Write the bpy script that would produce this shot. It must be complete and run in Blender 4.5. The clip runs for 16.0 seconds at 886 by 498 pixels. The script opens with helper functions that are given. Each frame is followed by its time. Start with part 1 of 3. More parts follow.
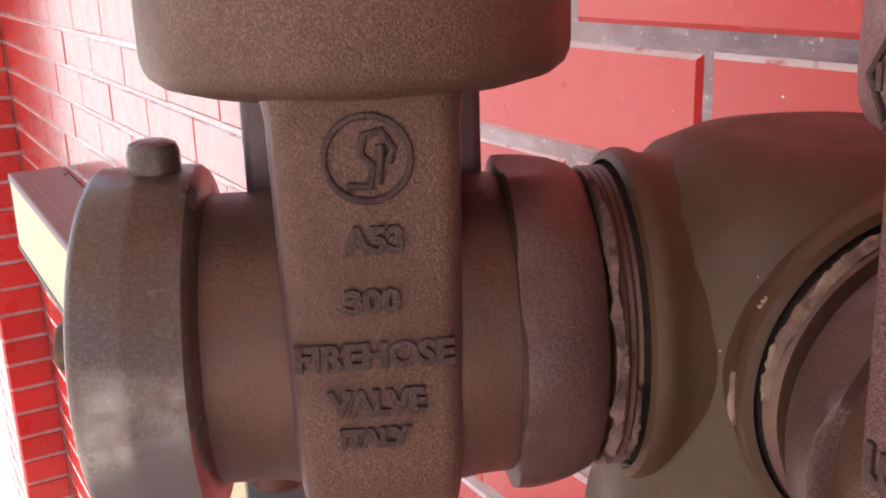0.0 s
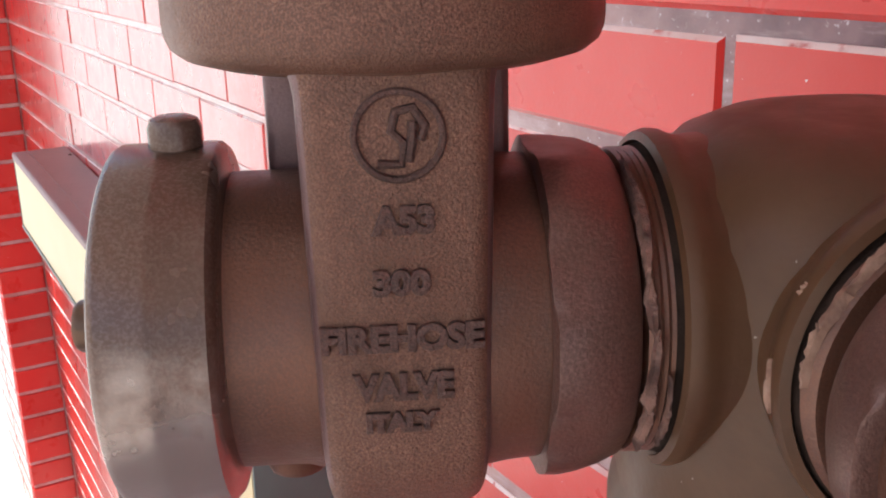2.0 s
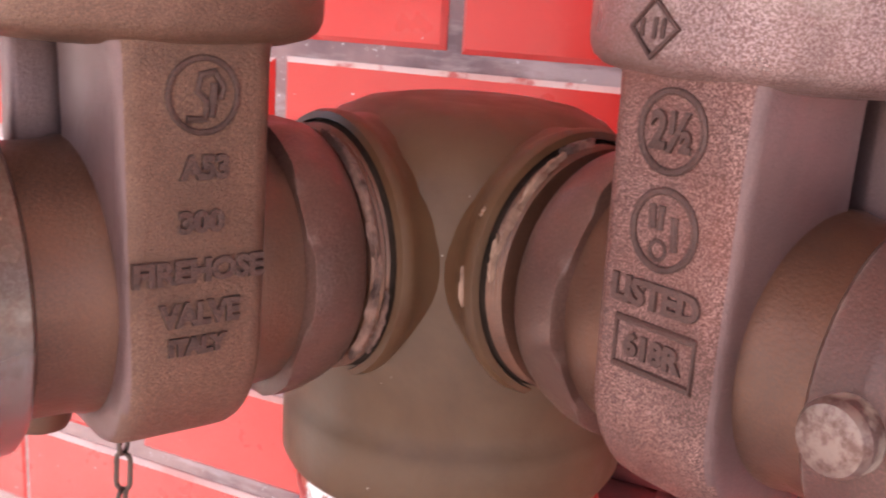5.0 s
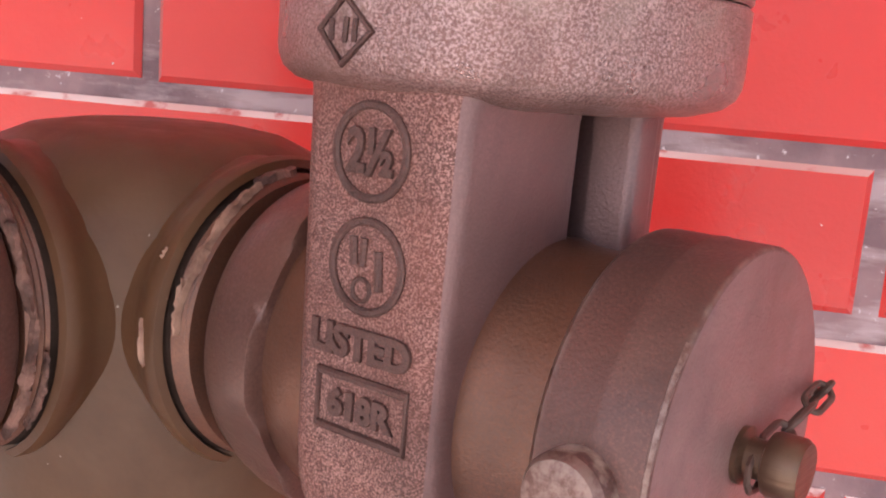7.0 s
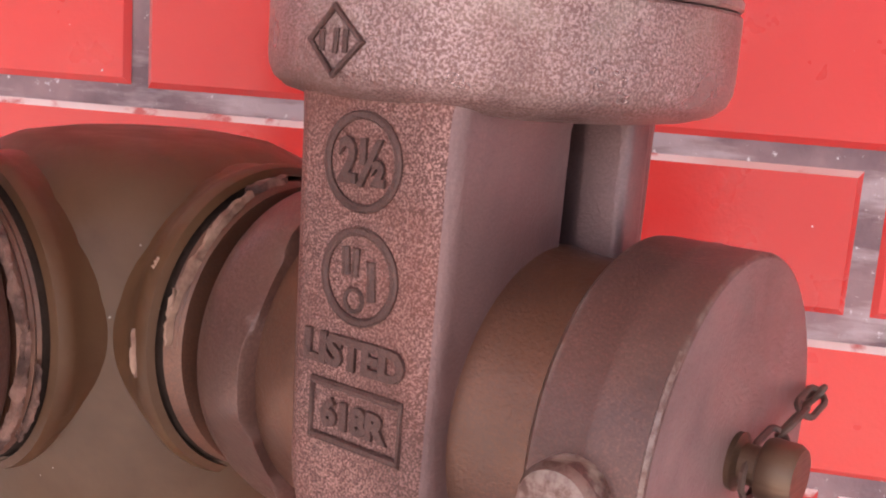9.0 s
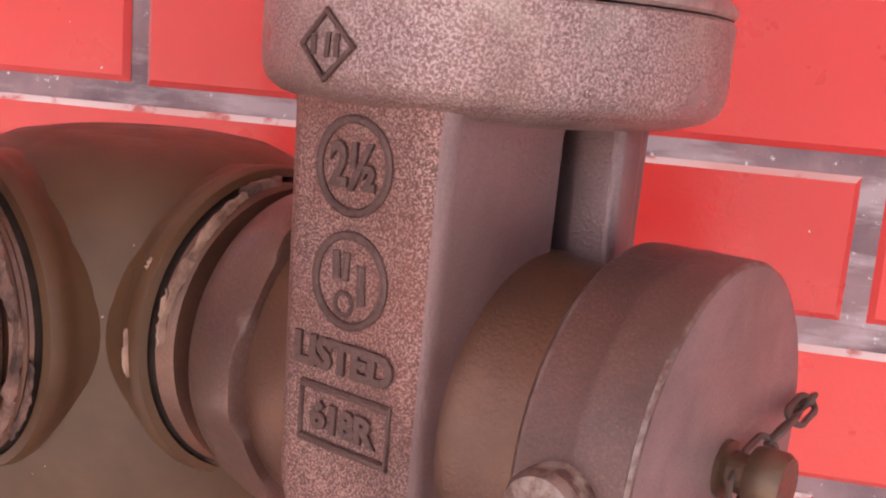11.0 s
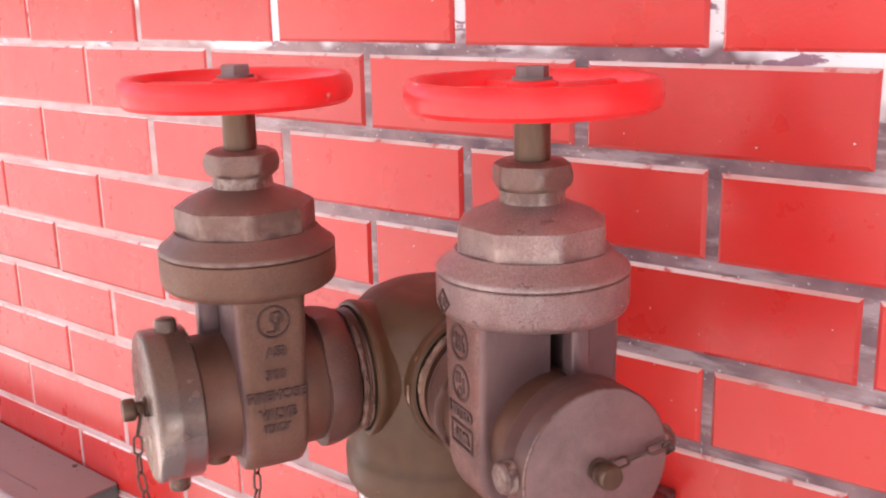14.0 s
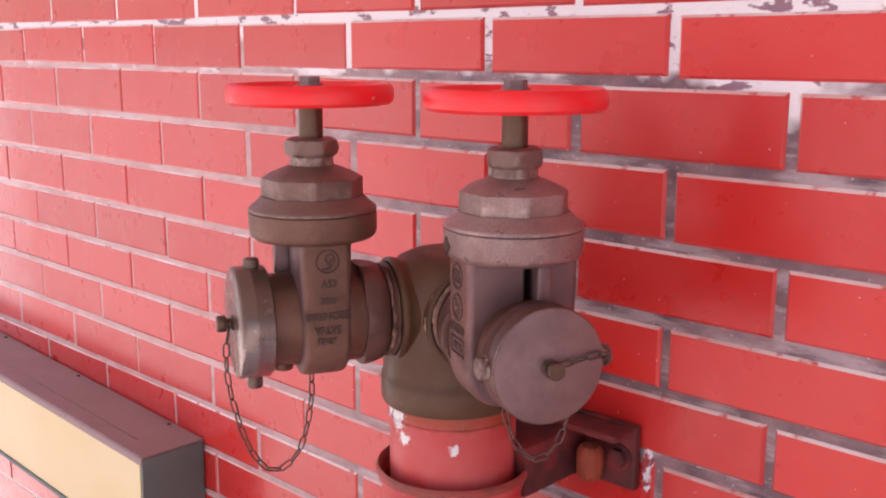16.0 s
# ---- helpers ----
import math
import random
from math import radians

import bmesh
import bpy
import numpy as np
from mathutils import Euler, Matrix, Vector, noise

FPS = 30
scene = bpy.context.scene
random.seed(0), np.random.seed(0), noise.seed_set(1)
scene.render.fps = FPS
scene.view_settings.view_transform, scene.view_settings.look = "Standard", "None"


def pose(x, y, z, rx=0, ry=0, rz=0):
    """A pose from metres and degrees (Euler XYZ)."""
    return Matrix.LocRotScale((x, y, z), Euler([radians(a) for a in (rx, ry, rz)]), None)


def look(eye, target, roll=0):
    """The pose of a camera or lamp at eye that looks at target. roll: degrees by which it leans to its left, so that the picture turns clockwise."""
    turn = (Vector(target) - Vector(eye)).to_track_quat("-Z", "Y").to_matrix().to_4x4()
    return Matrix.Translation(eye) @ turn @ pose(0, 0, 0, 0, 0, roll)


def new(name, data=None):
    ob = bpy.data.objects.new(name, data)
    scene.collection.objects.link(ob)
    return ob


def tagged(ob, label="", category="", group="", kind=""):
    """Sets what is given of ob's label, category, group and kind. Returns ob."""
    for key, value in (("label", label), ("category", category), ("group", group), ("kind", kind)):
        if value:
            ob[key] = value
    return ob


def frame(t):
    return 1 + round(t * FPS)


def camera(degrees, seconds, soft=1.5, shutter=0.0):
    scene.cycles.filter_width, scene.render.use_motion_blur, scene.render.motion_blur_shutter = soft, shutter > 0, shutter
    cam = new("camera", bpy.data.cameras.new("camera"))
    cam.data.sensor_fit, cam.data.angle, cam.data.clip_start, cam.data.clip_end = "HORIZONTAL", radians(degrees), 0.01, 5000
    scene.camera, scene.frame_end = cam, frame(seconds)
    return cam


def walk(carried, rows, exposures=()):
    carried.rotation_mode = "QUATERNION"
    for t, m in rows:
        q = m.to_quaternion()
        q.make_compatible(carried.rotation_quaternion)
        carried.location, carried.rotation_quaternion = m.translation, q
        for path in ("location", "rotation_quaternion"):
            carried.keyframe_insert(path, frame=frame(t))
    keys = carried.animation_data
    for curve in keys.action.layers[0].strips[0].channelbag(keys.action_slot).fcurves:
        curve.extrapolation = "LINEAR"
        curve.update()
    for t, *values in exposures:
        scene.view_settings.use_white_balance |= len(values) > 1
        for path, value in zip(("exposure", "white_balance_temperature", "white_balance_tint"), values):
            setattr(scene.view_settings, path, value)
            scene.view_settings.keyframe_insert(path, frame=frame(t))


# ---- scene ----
cam = camera(47.10, 16.0, soft=2.0, shutter=0.2)
PATH = [
    (0, 0.0461, -0.3564, 1.5414, 73.47, 1.90, 59.19),
    (0.5, 0.0393, -0.3524, 1.5417, 72.43, 1.57, 59.09),
    (1, 0.0406, -0.3543, 1.5398, 72.90, 1.60, 59.54),
    (1.5, 0.0407, -0.3568, 1.5398, 72.94, 1.65, 59.38),
    (2, 0.0383, -0.3592, 1.5391, 72.61, 1.35, 59.45),
    (2.5, 0.0361, -0.3615, 1.5400, 71.98, 1.41, 58.91),
    (3, 0.0374, -0.3632, 1.5371, 72.78, 1.57, 59.32),
    (3.5, 0.0372, -0.3712, 1.5378, 72.69, 1.77, 58.98),
    (4, 0.0374, -0.4026, 1.5336, 72.84, 0.46, 50.48),
    (4.5, 0.0372, -0.4399, 1.5283, 72.65, -1.33, 40.38),
    (5, 0.0209, -0.4627, 1.5263, 76.07, -3.48, 26.75),
    (5.2, 0.0178, -0.4589, 1.5253, 76.06, -3.29, 22.86),
    (7.3, 0.0189, -0.4234, 1.5176, 79.83, -4.53, 11.67),
    (7.5, 0.0181, -0.4239, 1.5189, 79.73, -4.40, 11.50),
    (8, 0.0180, -0.4240, 1.5182, 79.41, -4.31, 11.51),
    (8.5, 0.0184, -0.4236, 1.5188, 79.49, -4.24, 11.42),
    (9, 0.0184, -0.4239, 1.5197, 79.66, -4.20, 11.43),
    (11.5, 0.0211, -0.4232, 1.5215, 79.46, -4.83, 11.77),
    (12, 0.0204, -0.4247, 1.5232, 79.55, -4.79, 11.97),
    (12.5, 0.0537, -0.4470, 1.5708, 79.81, -1.23, 17.42),
    (13, 0.1225, -0.4763, 1.6377, 78.11, 1.27, 27.44),
    (13.5, 0.2061, -0.5230, 1.6792, 75.51, 2.33, 37.49),
    (14, 0.2820, -0.6316, 1.6799, 75.84, 1.30, 38.79),
    (14.5, 0.3590, -0.7310, 1.6711, 77.59, 0.55, 39.45),
    (15, 0.4165, -0.7499, 1.6656, 78.72, 0.09, 42.11),
    (15.5, 0.4662, -0.7640, 1.6657, 78.70, -0.28, 43.81),
    (16, 0.4663, -0.7640, 1.6666, 78.68, -0.06, 44.02),
]
EXPOSURES = [(0.0, 0.94, 6350, 9), (3.6, 0.97, 6350, 9), (4.5, 1.50, 6550, 14), (5.1, 1.56, 6650, 16), (7.3, 1.46, 6650, 17), (12.1, 1.46, 6650, 17), (12.6, 1.62, 6350, 12), (13.2, 1.54, 6500, 13), (14.5, 1.18, 6650, 19), (16.0, 0.83, 6700, 27)]
walk(cam, [(t, pose(x, y, z, rx, ry, rz)) for t, x, y, z, rx, ry, rz in PATH], EXPOSURES)

# ---- sky and sun ----
SUN_UP, SUN_FROM = 58.0, 215.0  # elevation and compass bearing of the sun (0 = +y, clockwise)
world = bpy.data.worlds.new("daylight")
scene.world = world
world.use_nodes = True
wn = world.node_tree
sky = wn.nodes.new("ShaderNodeTexSky")
sky.sky_type, sky.sun_disc = "NISHITA", False
sky.sun_elevation, sky.sun_rotation = radians(SUN_UP), radians(SUN_FROM)
sky.dust_density = 2.5
wn.nodes["Background"].inputs["Strength"].default_value = 0.15
wn.links.new(sky.outputs[0], wn.nodes["Background"].inputs["Color"])
sun = new("sun", bpy.data.lights.new("sun", "SUN"))
sun.data.energy, sun.data.angle, sun.data.color = 4.5, radians(0.6), (1.0, 0.95, 0.88)
sd = Vector((math.sin(radians(SUN_FROM)) * math.cos(radians(SUN_UP)), math.cos(radians(SUN_FROM)) * math.cos(radians(SUN_UP)), math.sin(radians(SUN_UP))))
sun.matrix_world = look(sd * 20, (0, 0, 0))

# ---- materials ----


class Mat:
    """A node material with short ways to add texture nodes."""

    def __init__(self, name, rough=0.5, metal=0.0, spec=0.5):
        self.m = bpy.data.materials.new(name)
        self.m.use_nodes = True
        self.t = self.m.node_tree
        self.b = self.t.nodes["Principled BSDF"]
        self.b.inputs["Roughness"].default_value = rough
        self.b.inputs["Metallic"].default_value = metal
        self.b.inputs["Specular IOR Level"].default_value = spec
        self.co = self.t.nodes.new("ShaderNodeTexCoord").outputs["Object"]

    def link(self, a, b):
        self.t.links.new(a, b)

    def noise(self, scale, detail=4.0, rough=0.55, coord=None, warp=0.0):
        n = self.t.nodes.new("ShaderNodeTexNoise")
        n.inputs["Scale"].default_value, n.inputs["Detail"].default_value = scale, detail
        n.inputs["Roughness"].default_value, n.inputs["Distortion"].default_value = rough, warp
        self.link(coord or self.co, n.inputs["Vector"])
        return n.outputs["Fac"]

    def stretch(self, sx, sy, sz):
        n = self.t.nodes.new("ShaderNodeMapping")
        n.inputs["Scale"].default_value = (sx, sy, sz)
        self.link(self.co, n.inputs["Vector"])
        return n.outputs["Vector"]

    def ramp(self, fac, *stops):
        n = self.t.nodes.new("ShaderNodeValToRGB")
        el = n.color_ramp.elements
        while len(el) < len(stops):
            el.new(0.5)
        for e, (p, c) in zip(el, stops):
            e.position = p
            e.color = (c, c, c, 1) if isinstance(c, (int, float)) else (*c, 1)
        self.link(fac, n.inputs["Fac"])
        return n.outputs["Color"]

    def mix(self, fac, a, b, blend="MIX"):
        n = self.t.nodes.new("ShaderNodeMix")
        n.data_type, n.blend_type = "RGBA", blend
        for sock, v in ((n.inputs["Factor"], fac), (n.inputs[6], a), (n.inputs[7], b)):
            if isinstance(v, (int, float)):
                sock.default_value = v if sock == n.inputs["Factor"] else (v, v, v, 1)
            elif isinstance(v, tuple):
                sock.default_value = (*v, 1)
            else:
                self.link(v, sock)
        return n.outputs[2]

    def rand(self, lo, hi):
        i = self.t.nodes.new("ShaderNodeObjectInfo")
        n = self.t.nodes.new("ShaderNodeMapRange")
        n.inputs["To Min"].default_value, n.inputs["To Max"].default_value = lo, hi
        self.link(i.outputs["Random"], n.inputs["Value"])
        return n.outputs["Result"]

    def island(self, lo, hi):
        i = self.t.nodes.new("ShaderNodeNewGeometry")
        n = self.t.nodes.new("ShaderNodeMapRange")
        n.inputs["To Min"].default_value, n.inputs["To Max"].default_value = lo, hi
        self.link(i.outputs["Random Per Island"], n.inputs["Value"])
        return n.outputs["Result"]

    def world_noise(self, scale, detail=4.0):
        g = self.t.nodes.new("ShaderNodeNewGeometry")
        return self.noise(scale, detail, coord=g.outputs["Position"])

    def enamel(self):
        """A hard glossy coat that shows at a slant."""
        self.b.inputs["Coat IOR"].default_value, self.b.inputs["Coat Roughness"].default_value = 3.8, 0.16
        lw = self.t.nodes.new("ShaderNodeLayerWeight")
        self.link(self.ramp(lw.outputs["Facing"], (0.20, 0.03), (0.34, 0.16), (0.60, 0.20), (0.69, 1.0)), self.b.inputs["Coat Weight"])
        return self

    def color(self, c):
        if isinstance(c, tuple):
            self.b.inputs["Base Color"].default_value = (*c, 1)
        else:
            self.link(c, self.b.inputs["Base Color"])
        return self

    def rough(self, s):
        self.link(s, self.b.inputs["Roughness"])
        return self

    def metal(self, s):
        self.link(s, self.b.inputs["Metallic"])
        return self

    def bump(self, *layers):
        prev = None
        for h, strength, dist in layers:
            n = self.t.nodes.new("ShaderNodeBump")
            n.inputs["Strength"].default_value, n.inputs["Distance"].default_value = strength, dist
            self.link(h, n.inputs["Height"])
            if prev:
                self.link(prev, n.inputs["Normal"])
            prev = n.outputs["Normal"]
        self.link(prev, self.b.inputs["Normal"])
        return self


def brick_paint(name, vary):
    m = Mat(name, 0.3, spec=0.35)
    m.enamel()
    v = m.rand(0.0, 1.0) if vary == "object" else m.island(0.0, 1.0)
    base = m.mix(v, (0.50, 0.018, 0.0145), (0.62, 0.026, 0.021))
    wear = m.ramp(m.world_noise(9, 5), (0.42, 0.0), (0.75, 1.0))
    base = m.mix(m.mix(0.20, 0.0, wear), base, (0.60, 0.12, 0.085))
    chips = m.ramp(m.world_noise(260, 2), (0.75, 0.0), (0.77, 1.0))
    base = m.mix(chips, base, (0.7, 0.62, 0.6))
    m.color(base)
    m.rough(m.ramp(m.world_noise(26, 4), (0.3, 0.24), (0.75, 0.42)))
    return m.bump((m.world_noise(38, 4), 0.35, 0.0025), (m.world_noise(420, 3), 0.25, 0.0006)).m


BRICK, BRICK_FAR = brick_paint("glossy red brick paint", "object"), brick_paint("glossy red brick paint, far", "island")

m = Mat("worn mortar with old white paint", 0.6, spec=0.3).enamel()
at = m.t.nodes.new("ShaderNodeSeparateXYZ")
m.link(m.co, at.inputs[0])
band = m.t.nodes.new("ShaderNodeMapRange")
for key, v in (("From Min", 1.575), ("From Max", 1.70), ("To Min", -0.24), ("To Max", 0.27)):
    band.inputs[key].default_value = v
m.link(at.outputs["Z"], band.inputs["Value"])
total = m.t.nodes.new("ShaderNodeMath")
m.link(band.outputs["Result"], total.inputs[0])
m.link(m.noise(5.5, 4), total.inputs[1])
zone = m.ramp(total.outputs[0], (0.52, 0.0), (0.57, 1.0))
chip = m.ramp(m.noise(46, 5, 0.6, m.stretch(0.55, 1, 1.3)), (0.55, 0.0), (0.58, 1.0))
dirt = m.ramp(m.noise(22, 5), (0.38, 0.0), (0.64, 1.0))
dull = m.mix(dirt, (0.25, 0.145, 0.152), (0.105, 0.055, 0.068))
# mortar turns paler and pinker towards -x
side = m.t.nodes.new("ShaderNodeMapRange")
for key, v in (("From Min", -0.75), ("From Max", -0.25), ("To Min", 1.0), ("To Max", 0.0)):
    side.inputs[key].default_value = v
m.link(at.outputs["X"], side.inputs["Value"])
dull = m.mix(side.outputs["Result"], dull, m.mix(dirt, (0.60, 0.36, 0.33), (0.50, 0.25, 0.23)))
dull = m.mix(m.mix(0.45, 0.0, m.ramp(m.noise(34, 5, 0.6, m.stretch(0.3, 1, 1.5)), (0.50, 0.0), (0.60, 1.0))), dull, (0.58, 0.46, 0.47))
dull = m.mix(m.ramp(m.noise(240, 5, 0.65), (0.63, 0.0), (0.70, 1.0)), dull, (0.62, 0.53, 0.54))
fresh = m.mix(chip, (0.78, 0.71, 0.71), (0.27, 0.14, 0.18))
m.color(m.mix(zone, dull, fresh)).bump((m.noise(150, 5), 0.6, 0.002), (m.noise(40, 3), 0.5, 0.003))
MORTAR = m.m
# chipped upper brick edges, with the sun they catch put into the colour
m = Mat("worn brick arris, sunlit tone in colour", 0.45)
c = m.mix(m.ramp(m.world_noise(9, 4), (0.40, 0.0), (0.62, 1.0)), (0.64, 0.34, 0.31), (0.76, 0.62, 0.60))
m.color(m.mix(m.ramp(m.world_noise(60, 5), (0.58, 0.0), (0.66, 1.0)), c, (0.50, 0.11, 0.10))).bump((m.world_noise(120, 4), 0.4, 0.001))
ARRIS_LIT = m.m


def cast_bronze(name, dark, light, grain, rough=0.5, metal=0.35, tint=None, worn=0.0, relief=0.75, crisp=(0.42, 0.66), swell=0.16, rust=0.5):
    m = Mat(name, rough, metal)
    pit = m.noise(grain, 3, 0.6)
    speck = m.ramp(pit, (crisp[0], 0.0), (crisp[1], 1.0))
    big = m.ramp(m.noise(28, 4), (0.35, 0.0), (0.7, 1.0))
    c = m.mix(speck, dark, light)
    c = m.mix(m.mix(rust, 0.0, big), c, tint or tuple(0.6 * v for v in dark))
    stain = m.ramp(m.noise(13, 6, 0.65, warp=0.6), (0.46, 0.0), (0.68, 1.0))
    c = m.mix(m.mix(0.55, 0.0, stain), c, tuple(0.42 * v for v in dark))
    if worn:
        g = m.t.nodes.new("ShaderNodeNewGeometry")
        edge = m.ramp(g.outputs["Pointiness"], (0.53, 0.0), (0.60, worn))
        c = m.mix(m.mix(m.ramp(m.noise(130, 4), (0.45, 0.0), (0.6, 1.0)), 0.0, edge), c, (0.46, 0.36, 0.30))
    m.color(c)
    m.metal(m.mix(speck, 0.6 * metal, min(0.9, metal + 0.3)))
    m.rough(m.ramp(m.noise(60, 4), (0.3, rough - 0.10), (0.7, rough + 0.12)))
    return m.bump((m.noise(grain * 0.75, 3, 0.65), relief, 0.0008), (m.noise(70, 3), swell * relief, 0.0012)).m


BRONZE = cast_bronze("sand-cast bronze", (0.126, 0.055, 0.036), (0.295, 0.155, 0.106), 1900, 0.43, 0.38, (0.175, 0.080, 0.050), crisp=(0.44, 0.64))
BRONZE_SPECKLED = cast_bronze("speckled sand-cast bronze", (0.100, 0.038, 0.030), (0.500, 0.280, 0.245), 2000, 0.42, 0.36, (0.180, 0.052, 0.034), crisp=(0.45, 0.62))
BRONZE_SMOOTH = cast_bronze("machined bronze with brown patina", (0.108, 0.048, 0.033), (0.184, 0.092, 0.066), 1300, 0.38, 0.38, (0.175, 0.062, 0.028), 0.0, 0.3, rust=0.65)
BRONZE_NUT = cast_bronze("mauve-grey worn union bronze", (0.112, 0.053, 0.042), (0.205, 0.115, 0.095), 1200, 0.40, 0.38, (0.165, 0.062, 0.036), 0.0, 0.3)
BRONZE_DARK = cast_bronze("bonnet bronze", (0.160, 0.085, 0.067), (0.230, 0.134, 0.110), 900, 0.38, 0.42, (0.170, 0.087, 0.065), 0.5, 0.4)
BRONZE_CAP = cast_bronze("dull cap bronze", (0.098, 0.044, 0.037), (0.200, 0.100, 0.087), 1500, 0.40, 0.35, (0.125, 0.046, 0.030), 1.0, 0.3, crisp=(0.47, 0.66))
# cap bronze again, lightened and mauve as the light leaves the front face
BRONZE_FACE_LIT = cast_bronze("dull cap face, lit tone in colour", (0.215, 0.124, 0.118), (0.275, 0.168, 0.162), 1300, 0.44, 0.35, (0.190, 0.100, 0.090), 0.6, 0.35)
# smoother flanks, their mauve sheen mixed into the base colour
BRONZE_SIDE_SHEEN = cast_bronze("smooth brown bronze flank, mauve sheen in colour", (0.165, 0.090, 0.086), (0.230, 0.135, 0.132), 1500, 0.38, 0.42, (0.185, 0.100, 0.090), 0.0, 0.3)
# lighter flange and bonnet bronze: the sky's highlight is painted into the colour
BRONZE_RIM_LIT = cast_bronze("flange bronze with painted highlight", (0.180, 0.094, 0.084), (0.520, 0.355, 0.340), 1750, 0.34, 0.48, (0.230, 0.105, 0.082), 0.8, crisp=(0.43, 0.62))
BRONZE_BONNET_LIT = cast_bronze("bonnet bronze with painted highlight", (0.275, 0.168, 0.154), (0.440, 0.300, 0.285), 700, 0.35, 0.48, (0.200, 0.104, 0.083), 0.9, 0.4)
LETTER = cast_bronze("raised bronze lettering", (0.085, 0.038, 0.031), (0.150, 0.076, 0.064), 1500, 0.5, 0.3)
# darker than the body, so the letters' edge shadows sit in the colour
LETTER_SHADED = cast_bronze("raised lettering with edge shadow in its colour", (0.072, 0.032, 0.025), (0.165, 0.086, 0.067), 1700, 0.48, 0.32)

m = Mat("plated cap metal with brown tarnish", 0.30, 0.9)
high = m.t.nodes.new("ShaderNodeSeparateXYZ")
m.link(m.co, high.inputs[0])
up = m.t.nodes.new("ShaderNodeMapRange")
for key, v in (("From Min", -0.024), ("From Max", 0.018), ("To Min", -0.34), ("To Max", 0.36)):
    up.inputs[key].default_value = v
m.link(high.outputs["Z"], up.inputs["Value"])
tsum = m.t.nodes.new("ShaderNodeMath")
m.link(up.outputs["Result"], tsum.inputs[0])
m.link(m.noise(45, 5, 0.6), tsum.inputs[1])
tarnish = m.ramp(tsum.outputs[0], (0.34, 0.0), (0.66, 1.0))
dots = m.ramp(m.noise(1100, 3), (0.45, 0.0), (0.62, 1.0))
c = m.mix(tarnish, (0.36, 0.305, 0.28), (0.125, 0.070, 0.050))
m.metal(m.mix(tarnish, 0.95, 0.35))
m.color(m.mix(m.mix(0.10, 0.0, dots), c, (0.44, 0.34, 0.30)))
m.rough(m.ramp(m.noise(45, 4), (0.3, 0.22), (0.7, 0.30)))
m.bump((m.noise(1100, 3), 0.28, 0.0004), (m.noise(60, 3), 0.05, 0.001))
CAP_METAL = m.m

m = Mat("tee paint, olive brown", 0.42, spec=0.32)
c = m.mix(m.ramp(m.noise(19, 6, 0.65, warp=0.5), (0.36, 0.0), (0.66, 1.0)), (0.080, 0.035, 0.016), (0.112, 0.054, 0.027))
m.color(m.mix(m.ramp(m.noise(330, 2), (0.775, 0.0), (0.79, 1.0)), c, (0.4, 0.33, 0.27)))
m.rough(m.ramp(m.noise(35, 5), (0.35, 0.34), (0.7, 0.58)))
m.bump((m.noise(60, 4), 0.22, 0.001), (m.noise(420, 3), 0.22, 0.0004))
TEE = m.m

m = Mat("worn thread tape", 0.8)
m.color(m.mix(m.ramp(m.noise(120, 4), (0.4, 0.0), (0.6, 1.0)), (0.23, 0.118, 0.088), (0.070, 0.032, 0.024)))
m.bump((m.noise(240, 4), 0.9, 0.002))
TAPE = m.m
m = Mat("cream thread tape", 0.75)
m.color(m.mix(m.ramp(m.noise(150, 4), (0.4, 0.0), (0.65, 1.0)), (0.34, 0.195, 0.135), (0.15, 0.072, 0.048)))
m.bump((m.noise(260, 4), 0.6, 0.001))
TAPE_CREAM = m.m
m = Mat("black joint compound", 0.9, spec=0.1)
m.color(m.mix(m.noise(160, 3), (0.012, 0.008, 0.006), (0.040, 0.023, 0.017))).bump((m.noise(300, 3), 0.6, 0.001))
COMPOUND = m.m

m = Mat("bright red handwheel paint", 0.3)
c = m.mix(m.ramp(m.noise(30, 4), (0.4, 0.0), (0.7, 1.0)), (0.90, 0.016, 0.018), (0.80, 0.04, 0.04))
m.color(m.mix(m.ramp(m.noise(90, 4), (0.68, 0.0), (0.72, 1.0)), c, (0.75, 0.50, 0.46)))
m.bump((m.noise(110, 4), 0.25, 0.0008))
WHEEL = m.m

m = Mat("brass stem", 0.38, 0.7)
m.color(m.mix(m.noise(45, 4, coord=m.stretch(6, 6, 1)), (0.085, 0.047, 0.031), (0.17, 0.102, 0.068)))
m.bump((m.noise(500, 2, coord=m.stretch(0.1, 0.1, 1.6)), 0.4, 0.0006))
STEM = m.m
m = Mat("grey zinc nut", 0.45, 0.6)
m.color(m.mix(m.noise(140, 4), (0.13, 0.10, 0.092), (0.33, 0.28, 0.27))).bump((m.noise(300, 3), 0.4, 0.0006))
NUT = m.m
m = Mat("bare scuffed metal", 0.42, 0.5)
m.color(m.mix(m.ramp(m.noise(260, 5, 0.7), (0.42, 0.0), (0.60, 1.0)), (0.23, 0.152, 0.130), (0.125, 0.062, 0.050))).bump((m.noise(400, 4), 0.5, 0.0006))
BARE = m.m
m = Mat("rusty chain steel", 0.55, 0.5)
m.color(m.mix(m.noise(120, 4), (0.055, 0.034, 0.028), (0.17, 0.10, 0.08))).bump((m.noise(500, 3), 0.5, 0.0004))
CHAIN = m.m

